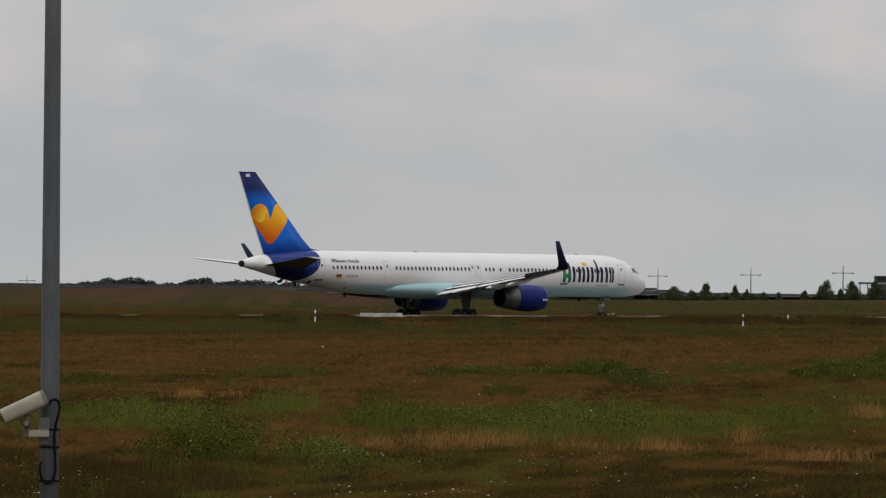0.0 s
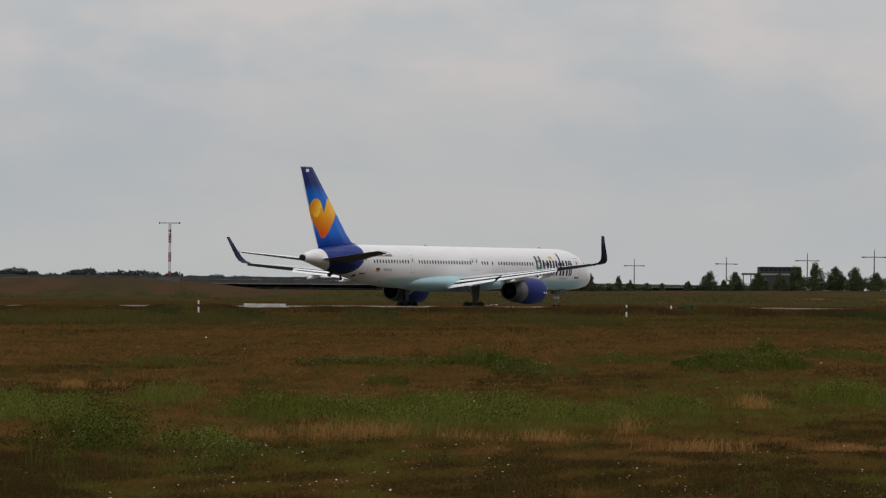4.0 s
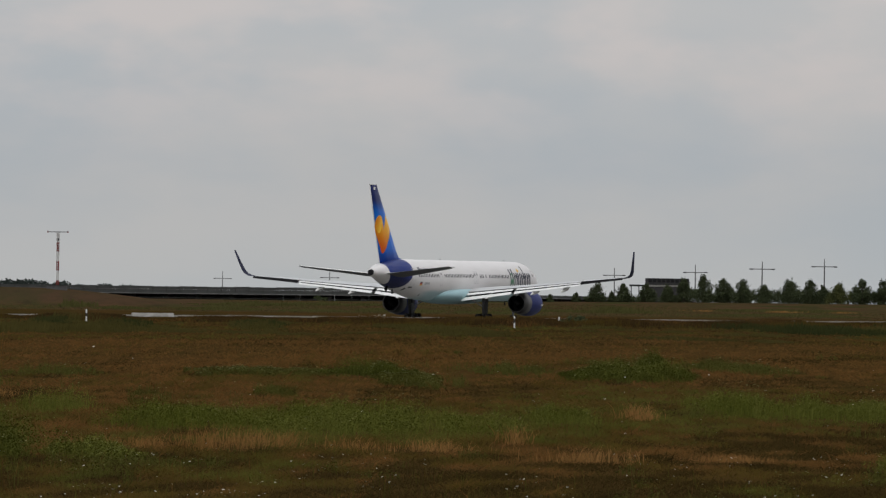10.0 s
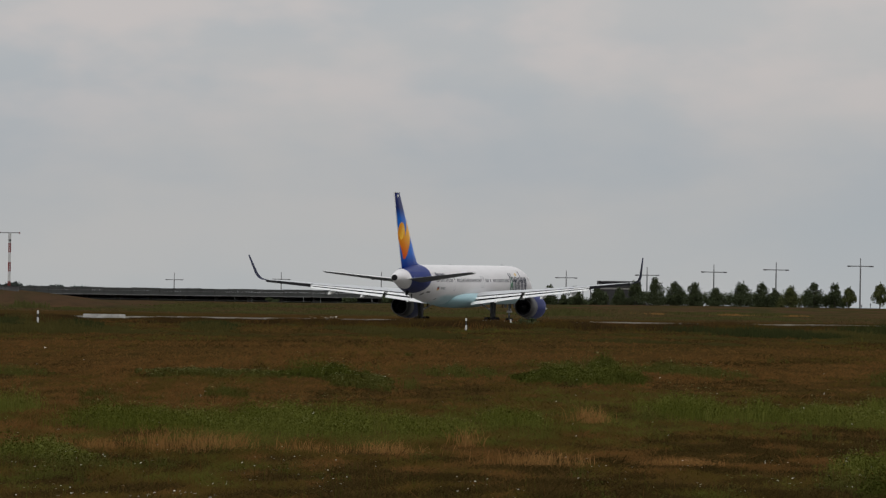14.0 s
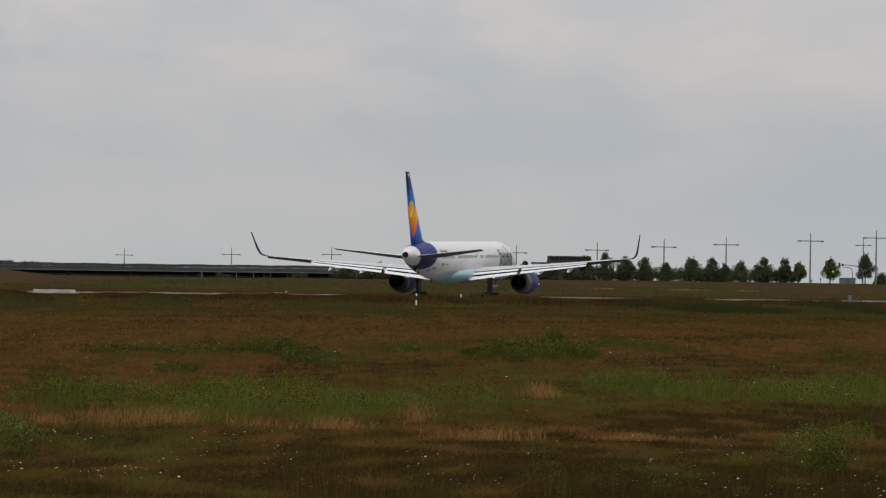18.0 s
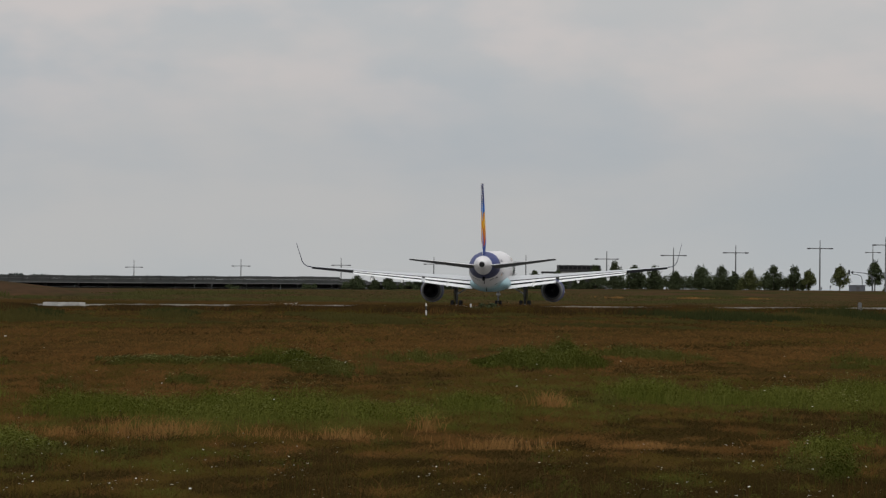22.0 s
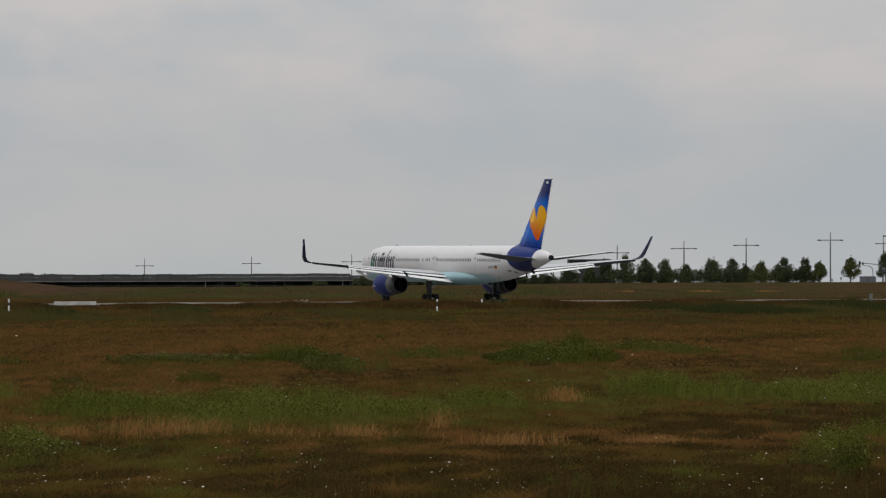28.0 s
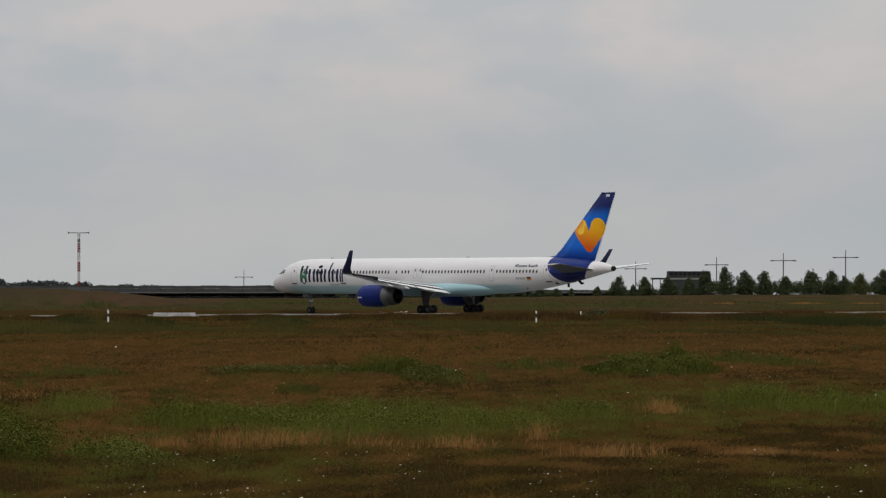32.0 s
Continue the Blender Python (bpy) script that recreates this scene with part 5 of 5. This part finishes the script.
STRAW = [(0.1, 131, 0.49, 0.9, 0.46), (1.4, 134, 1.02, 0.9, 0.34), (3.4, 133, 1.04, 1.2, 0.24), (5.8, 141, 0.27, 0.8, 0.36), (6.8, 126, 0.72, 0.9, 0.28), (6.9, 126.5, 0.60, 0.6, 0.24), (10.0, 170, 0.43, 0.9, 0.38), (-6.5, 191, 1.12, 1.4, 0.26),
         (-1.4, 133, 0.93, 0.8, 0.22), (9.2, 128, 0.80, 0.6, 0.14), (73.6, 1100, 1.6, 12, 0.30), (86.0, 1095, 2.2, 12, 0.30), (95.0, 1095, 1.8, 12, 0.28)]
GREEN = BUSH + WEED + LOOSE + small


def strength(x, y, spots):
    s = np.zeros_like(x)
    for cx_, cy_, rx_, ry_, _ in spots:
        s = np.maximum(s, np.exp(-(((x - cx_) / rx_) ** 2 + ((y - cy_) / ry_) ** 2) ** 2))
    return s


rust = island_material("rust_grass", ((0.082, 0.041, 0.013), (0.074, 0.037, 0.012), (0.106, 0.054, 0.017)), scale=0.42, drift=0.6)
olive = island_material("olive_grass", ((0.050, 0.034, 0.008), (0.042, 0.030, 0.007), (0.072, 0.046, 0.012)), scale=0.42, drift=0.6)
fresh = island_material("fresh_grass", ((0.052, 0.051, 0.010), (0.044, 0.045, 0.009), (0.070, 0.064, 0.014)), scale=0.42, drift=0.6)
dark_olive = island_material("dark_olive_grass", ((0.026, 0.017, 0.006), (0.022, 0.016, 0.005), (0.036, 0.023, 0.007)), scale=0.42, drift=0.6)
dock = island_material("dark_verge_grass", ((0.030, 0.018, 0.008), (0.026, 0.018, 0.007), (0.048, 0.029, 0.010)), scale=0.15, drift=0.6)
straw = island_material("straw_grass", ((0.190, 0.098, 0.032), (0.120, 0.060, 0.019), (0.275, 0.155, 0.056)), scale=0.3, drift=0.3)
weed = island_material("green_weeds", ((0.082, 0.090, 0.015), (0.045, 0.052, 0.008), (0.126, 0.129, 0.030)), scale=0.25, drift=0.35)
dull_weed = island_material("dull_weeds", ((0.056, 0.056, 0.012), (0.040, 0.041, 0.009), (0.082, 0.080, 0.021)), scale=0.25, drift=0.35)
bush_green = island_material("bush_green", ((0.056, 0.064, 0.011), (0.028, 0.034, 0.006), (0.098, 0.101, 0.022)), scale=0.25, drift=0.35)
verge_green = island_material("verge_weeds", ((0.046, 0.040, 0.012), (0.041, 0.036, 0.011), (0.062, 0.052, 0.016)), scale=0.1, drift=0.5)
thicket_green = island_material("thicket_green", ((0.026, 0.030, 0.010), (0.021, 0.025, 0.009), (0.036, 0.036, 0.012)), scale=0.1, drift=0.5)
umbel = island_material("pale_umbels", ((0.16, 0.16, 0.062), (0.11, 0.113, 0.040), (0.23, 0.22, 0.11)), scale=0.5)
petal = material("white_petals", (0.62, 0.60, 0.53), (0.48, 0.46, 0.38), rough=0.9, spec=0.0)

far_weed = island_material("far_weeds", ((0.056, 0.055, 0.018), (0.047, 0.046, 0.016), (0.068, 0.062, 0.022)), scale=0.1, drift=0.5)
far_grass = island_material("far_grass", ((0.080, 0.047, 0.022), (0.034, 0.027, 0.012), (0.048, 0.047, 0.016)), scale=0.06, drift=0.6)

# grass: places fall to rust, olive, green or dark by random drift and distance
x, y = scatter(420000, 76, 664)
band = 0.95 * np.exp(-((y - 330) / 75.0) ** 2) - 0.15 * np.exp(-((y - 225) / 28.0) ** 2) - 0.70 * np.exp(-((y - 98) / 16.0) ** 2) + 0.75 * np.exp(-((y - 131) / 8.0) ** 2) - 0.80 * np.exp(-((y - 166) / 22.0) ** 2) - 0.4 * np.exp(-((y - 560) / 90.0) ** 2)
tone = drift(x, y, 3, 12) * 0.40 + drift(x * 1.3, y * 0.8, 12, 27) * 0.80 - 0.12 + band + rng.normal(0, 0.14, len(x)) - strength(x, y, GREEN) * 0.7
# more dark grass on the far verge, the nearest strip and the near left
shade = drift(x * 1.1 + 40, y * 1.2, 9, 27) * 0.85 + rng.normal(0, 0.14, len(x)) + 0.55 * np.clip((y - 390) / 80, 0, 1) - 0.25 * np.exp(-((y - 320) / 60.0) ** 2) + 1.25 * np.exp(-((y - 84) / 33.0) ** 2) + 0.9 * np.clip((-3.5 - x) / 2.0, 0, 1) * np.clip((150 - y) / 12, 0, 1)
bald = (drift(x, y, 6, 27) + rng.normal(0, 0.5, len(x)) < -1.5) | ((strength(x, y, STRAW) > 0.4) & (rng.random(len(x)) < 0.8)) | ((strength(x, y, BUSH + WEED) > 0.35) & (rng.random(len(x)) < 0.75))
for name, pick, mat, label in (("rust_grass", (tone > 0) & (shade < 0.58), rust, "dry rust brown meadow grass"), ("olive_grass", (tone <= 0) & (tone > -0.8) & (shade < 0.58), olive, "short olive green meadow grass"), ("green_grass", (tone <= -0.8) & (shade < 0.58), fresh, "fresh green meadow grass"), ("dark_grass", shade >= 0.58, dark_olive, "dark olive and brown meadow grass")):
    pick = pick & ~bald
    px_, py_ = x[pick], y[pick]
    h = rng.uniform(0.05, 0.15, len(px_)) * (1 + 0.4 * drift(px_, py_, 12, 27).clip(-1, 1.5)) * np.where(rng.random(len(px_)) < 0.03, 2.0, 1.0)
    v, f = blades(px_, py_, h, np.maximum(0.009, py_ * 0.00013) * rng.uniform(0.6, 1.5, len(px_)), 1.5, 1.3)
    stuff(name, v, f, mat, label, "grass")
# thin stalks that stand over the near grass
x, y = scatter(9000, 78, 175)
keep = drift(x, y, 6, 24) + rng.normal(0, 0.4, len(x)) > 0.1
x, y = x[keep], y[keep]
half_ = drift(x * 1.4, y, 9, 24) + rng.normal(0, 0.5, len(x)) > -0.1
for name, sel, mat, label in (("dry_stalks", half_, rust, "thin dry rust brown grass stalks"), ("green_stalks", ~half_, fresh, "thin upright green grass stalks")):
    v, f = blades(x[sel], y[sel], rng.uniform(0.16, 0.36, int(sel.sum())), np.full(int(sel.sum()), 0.008) * rng.uniform(0.6, 1.4, int(sel.sum())), 0.3)
    stuff(name, v, f, mat, label, "grass")
# a taller, darker verge before the kerb, low where the kerb shows over it
n = 110000
x = rng.uniform(-48, 78, n)
y = 664.5 - np.abs(rng.normal(0, 32, n))
tall = 0.30 + 0.0045 * x.clip(-40, 50)
for a_, b_, up_ in ((-16.5, -8.0, 0.22), (8.5, 19.5, 0.06), (18.5, 38, 0.16), (49, 53, 0.2), (-36, -31, 0.12), (-28, -23, 0.06)):
    tall += up_ * np.clip(np.minimum(x - a_, b_ - x) / 2.0, 0, 1)
tall += np.where(x > 38, 0.09 * np.maximum(0, np.sin(x * 0.42)), 0)
tall = (tall + 0.05 * np.sin(x * 0.53 + 1) + 0.05 * np.sin(x * 1.7 + y * 0.1)) * rng.uniform(0.5, 1.0, n)
away = (np.abs(x + 5.65) < 2.4) | (np.hypot(x - 30.1, (y - 628) * 0.25) < 1.2)
tall = np.where(away, tall * 0.6, tall) * np.clip((y - 540) / 60, 0.3, 1) * np.where(y < 650, 1.12, 1)
pick = drift(x, y, 3, 18) + rng.normal(0, 0.2, n)
for name, sel, mat, label in (("rust_verge", pick > 0.9, rust, "tall rust brown verge grass by the kerb"), ("dark_verge", (pick <= 0.9) & (pick > -0.5), dock, "dark brown dock and verge grass by the kerb"), ("olive_verge", pick <= -0.5, olive, "tall olive verge grass by the kerb")):
    v, f = blades(x[sel], y[sel], tall[sel], np.full(int(sel.sum()), 0.062) * rng.uniform(0.5, 1.4, int(sel.sum())), 0.5, 0.9)
    stuff(name, v, f, mat, label, "grass")
# the field past the taxiway: low tufts
x, y = scatter(42000, 832, 1500)
keep = ~((y > 980) & (x < 2))
x, y = x[keep], y[keep]
v, f = blades(x, y, rng.uniform(0.04, 0.16, len(x)), y * 0.0003, 1.2)
stuff("far_field_grass", v, f, far_grass, "brown and olive grass beyond the taxiway", "grass")

# straw tufts
parts_v, parts_f, base = [], [], 0
for cx_, cy_, rx_, ry_, hh in STRAW:
    n = int(3600 * rx_ * ry_ * (130 / cy_) ** 2.2 / 2.2) + 200
    ang, r = rng.uniform(0, 6.28, n), np.abs(rng.normal(0, 0.75, n))
    sx, sy = cx_ + np.cos(ang) * r * rx_, cy_ + np.sin(ang) * r * ry_
    sx, sy = sx + 0.10 * rng.normal(0, 1, n), sy + 0.5 * rng.normal(0, 1, n)
    keep = drift(sx * 2.2, sy * 1.5, 9, 21) + rng.normal(0, 0.5, n) > 0.0
    sx, sy, n = sx[keep], sy[keep], int(keep.sum())
    v, f = blades(sx, sy, hh * rng.uniform(0.35, 1.3, n), np.maximum(0.007, sy * 0.00009) * rng.uniform(0.6, 1.3, n), 0.5, 0.9)
    parts_v.append(v)
    parts_f.append(f + base)
    base += len(v)
stuff("straw_grass", np.concatenate(parts_v), np.concatenate(parts_f), straw, "tall pale straw grass in tufts", "grass")

# weeds: each patch a crowd of plants, with leaves turned outwards and upright blades between them
def crowd_of(patches, thick, leaves, stems, wide, fine=0.00016, hollow=0.12):
    """Vertices and triangles of the patches' plants, and places for flower heads over them."""
    out_v, out_f, tops, base = [], [], [], 0
    for cx_, cy_, rx_, ry_, hh in patches:
        size = 0.16 * hh / 0.5 * max(1.0, cy_ / 220)
        n = int(min(4200, thick * rx_ * ry_ / size ** 2)) + 5
        ux, uy = rng.uniform(-1.25, 1.25, n), rng.uniform(-1.25, 1.25, n)
        sx, sy = cx_ + ux * rx_ * wide, cy_ + uy * ry_
        r = (np.abs(ux) ** 2.4 + np.abs(uy) ** 2.4) ** 0.42
        keep = r < 0.95 + 0.36 * drift(sx * 2.2 + 9, sy * 1.3, 12, 27) + rng.normal(0, 0.22, n)
        clump = drift(sx * 1.6 + 3, sy * 1.2, 21, 27)
        keep &= clump + rng.normal(0, 0.25, n) > -0.35
        clump = clump[keep]
        sx, sy, r, n = sx[keep], sy[keep], r[keep], int(keep.sum())
        ph = hh * np.clip(1.25 - r * 0.55, 0.35, 1.1) * (1 + 0.20 * drift(sx * 1.7, sy * 0.8, 15, 27) + 0.16 * clump) * rng.uniform(0.65, 1.12, n) * (1 + 0.25 * np.clip(drift(sx * 2, sy, 9, 21), -1, 1))
        th, u = rng.uniform(0, 6.28, (n, leaves)), rng.random((n, leaves))
        rad = np.sqrt(1 - (u * 0.96) ** 2) * size * rng.uniform(0.7, 1.15, (n, leaves))
        out = np.stack([np.cos(th) * np.sqrt(1 - u ** 2), np.sin(th) * np.sqrt(1 - u ** 2), u + 0.15], 2).reshape(-1, 3)
        lx, ly = sx[:, None] + np.cos(th) * rad, sy[:, None] + np.sin(th) * rad
        lz = level(lx, ly) + ph[:, None] * (hollow + (1 - hollow) * u ** 0.75 * rng.uniform(0.8, 1.12, (n, leaves)))
        p = np.stack([lx, ly, lz], 2).reshape(-1, 3)
        k = np.maximum(0.019, cy_ * fine) * rng.uniform(0.6, 1.5, len(p))[:, None]
        out += rng.normal(0, 0.45, out.shape)
        out /= np.linalg.norm(out, axis=1)[:, None]
        d1 = np.cross(out, rng.normal(0, 1, p.shape))
        d1 /= np.linalg.norm(d1, axis=1)[:, None]
        d2 = np.cross(out, d1)
        v = np.stack([p - d1 * k * 0.55, p + d1 * k * 0.55, p + d2 * k * 1.4], 1).reshape(-1, 3)
        out_v.append(v)
        out_f.append(np.arange(len(v)).reshape(-1, 3) + base)
        base += len(v)
        q = stems * n
        bx, by = np.repeat(sx, stems) + rng.normal(0, size * 0.7, q), np.repeat(sy, stems) + rng.normal(0, size, q)
        v, f = blades(bx, by, np.repeat(ph, stems) * rng.uniform(0.35, 1.15, q), np.maximum(0.007, by * 0.000085 * (1 + by / 600)) * rng.uniform(0.6, 1.4, q), 0.45)
        out_v.append(v)
        out_f.append(f + base)
        base += len(v)
        t = rng.integers(0, 5, n)
        qx, qy, qz = np.repeat(sx, t), np.repeat(sy, t), np.repeat(ph, t)
        qx, qy = qx + rng.normal(0, size * 0.6, len(qx)), qy + rng.normal(0, size * 0.6, len(qy))
        tops.append(np.stack([qx, qy, level(qx, qy) + qz * rng.uniform(0.9, 1.32, len(qx))], 1))
    return np.concatenate(out_v), np.concatenate(out_f), np.concatenate(tops)


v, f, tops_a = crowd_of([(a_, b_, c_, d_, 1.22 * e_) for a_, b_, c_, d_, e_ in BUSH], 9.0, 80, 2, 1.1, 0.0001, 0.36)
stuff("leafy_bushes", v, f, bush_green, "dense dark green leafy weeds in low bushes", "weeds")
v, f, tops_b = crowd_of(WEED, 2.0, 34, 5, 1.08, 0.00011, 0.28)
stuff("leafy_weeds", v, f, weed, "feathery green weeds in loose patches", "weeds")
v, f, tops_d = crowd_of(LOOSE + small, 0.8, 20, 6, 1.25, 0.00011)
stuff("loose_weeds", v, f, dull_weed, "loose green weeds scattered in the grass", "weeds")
v, f, tops_c = crowd_of(FIELD, 1.2, 0, 15, 1.0)
stuff("field_weeds", v, f, far_weed, "low green weeds beyond the taxiway", "weeds")
v, f, tops_c = crowd_of(THICKET, 1.6, 0, 13, 1.0)
stuff("verge_thicket", v, f, thicket_green, "dark green thicket of tall weeds by the taxiway", "weeds")
v, f, tops_c = crowd_of(VERGE, 0.9, 0, 12, 1.0)
stuff("verge_weeds", v, f, verge_green, "dark green weeds along the taxiway verge", "weeds")


def heads(places, size, rays=6):
    """Flat flower heads: small tilted fans."""
    n = len(places)
    tilt = rng.normal(0, 0.12, (n, 2))
    r = size * rng.uniform(0.7, 1.3, n)
    out = [places]
    for k in range(rays):
        a = 2 * math.pi * k / rays
        ox, oy = np.cos(a) * r, np.sin(a) * r
        out.append(places + np.stack([ox, oy, tilt[:, 0] * ox + tilt[:, 1] * oy + 0.12 * r * (k % 2)], 1))
    v = np.stack(out, 1).reshape(-1, 3)
    i = np.arange(n)[:, None] * (rays + 1)
    f = [i + np.array([[0, 1 + k, 1 + (k + 1) % rays]]) for k in range(rays)]
    return v, np.concatenate(f, 0)


places = np.concatenate([tops_a[::2], tops_b[::2], tops_d[::3]])
v, f = heads(places, np.maximum(0.013, places[:, 1] * 0.000100) * rng.uniform(0.6, 1.3, len(places)))
stuff("pale_umbels", v, f, umbel, "pale green flower heads over the weeds", "flowers")
spots = []
for k in range(64):
    fx, fy = scatter(1, 86, 116)
    n = rng.integers(3, 12)
    q = rng.normal(0, 1, (n, 2)) * np.array([0.22, 1.5])
    hz = rng.uniform(0.28, 0.45, n)
    spots.append(np.stack([fx[0] + q[:, 0], fy[0] + q[:, 1], hz], 1))
fx, fy = scatter(70, 114, 300)
spots.append(np.stack([fx, fy, rng.uniform(0.35, 0.5, 70)], 1))
spots.append(np.stack([14.8 + rng.normal(0, 0.8, 26), 655 + rng.normal(0, 2.5, 26), rng.uniform(0.36, 0.55, 26)], 1))
places = np.concatenate(spots)
v, f = blades(places[:, 0], places[:, 1], places[:, 2], np.full(len(places), 0.006), 0.0)
stuff("flower_stalks", v, f, olive, "thin olive flower stalks", "grass")
v, f = heads(places, np.maximum(0.016, places[:, 1] * 0.00014))
stuff("white_flowers", v, f, petal, "small white meadow flowers in loose groups", "flowers")


# ---- what moves ----
TAXI = [  # seconds, x, y, height, heading to the right of straight ahead, nose up
    (0.0, -0.63, 675.86, 0.19, 44.21, -0.16),
    (3.0, 8.22, 685.09, 0.05, 33.92, -0.17),
    (6.0, 15.48, 696.47, 0.02, 25.98, -0.15),
    (9.0, 21.35, 710.57, -0.04, 20.22, 0.00),
    (13.0, 28.01, 730.67, -0.18, 16.63, 0.18),
    (17.0, 33.85, 749.10, -0.20, 15.07, 0.37),
    (20.0, 37.48, 762.66, -0.13, 10.28, 0.39),
    (23.0, 39.26, 779.18, -0.05, 1.67, 0.28),
    (25.0, 38.81, 784.47, -0.02, -6.15, 0.27),
    (28.0, 35.57, 792.97, 0.07, -19.59, 0.16),
    (30.0, 31.23, 803.13, 0.12, -30.24, 0.11),
    (32.0, 24.01, 810.82, 0.09, -43.13, -0.15),
]


def rolling():
    """Seconds and metres rolled, in steps of a third of a metre at most."""
    out, gone = [(TAXI[0][0], 0.0)], 0.0
    for a, b in zip(TAXI, TAXI[1:]):
        d = math.hypot(b[1] - a[1], b[2] - a[2])
        n = max(1, math.ceil(d / 0.33))
        out += [(a[0] + (b[0] - a[0]) * (i + 1) / n, gone + d * (i + 1) / n) for i in range(n)]
        gone += d
    return out


def motions():
    walk(airliner, [(t, pose(x, y, z, p, -0.4, -h)) for t, x, y, z, h, p in TAXI])
    path = rolling()
    for wheel, centre, radius in WHEELS:
        walk(wheel, [(t, pose(*centre, -math.degrees(d / radius), 0, 0)) for t, d in path])


motions()
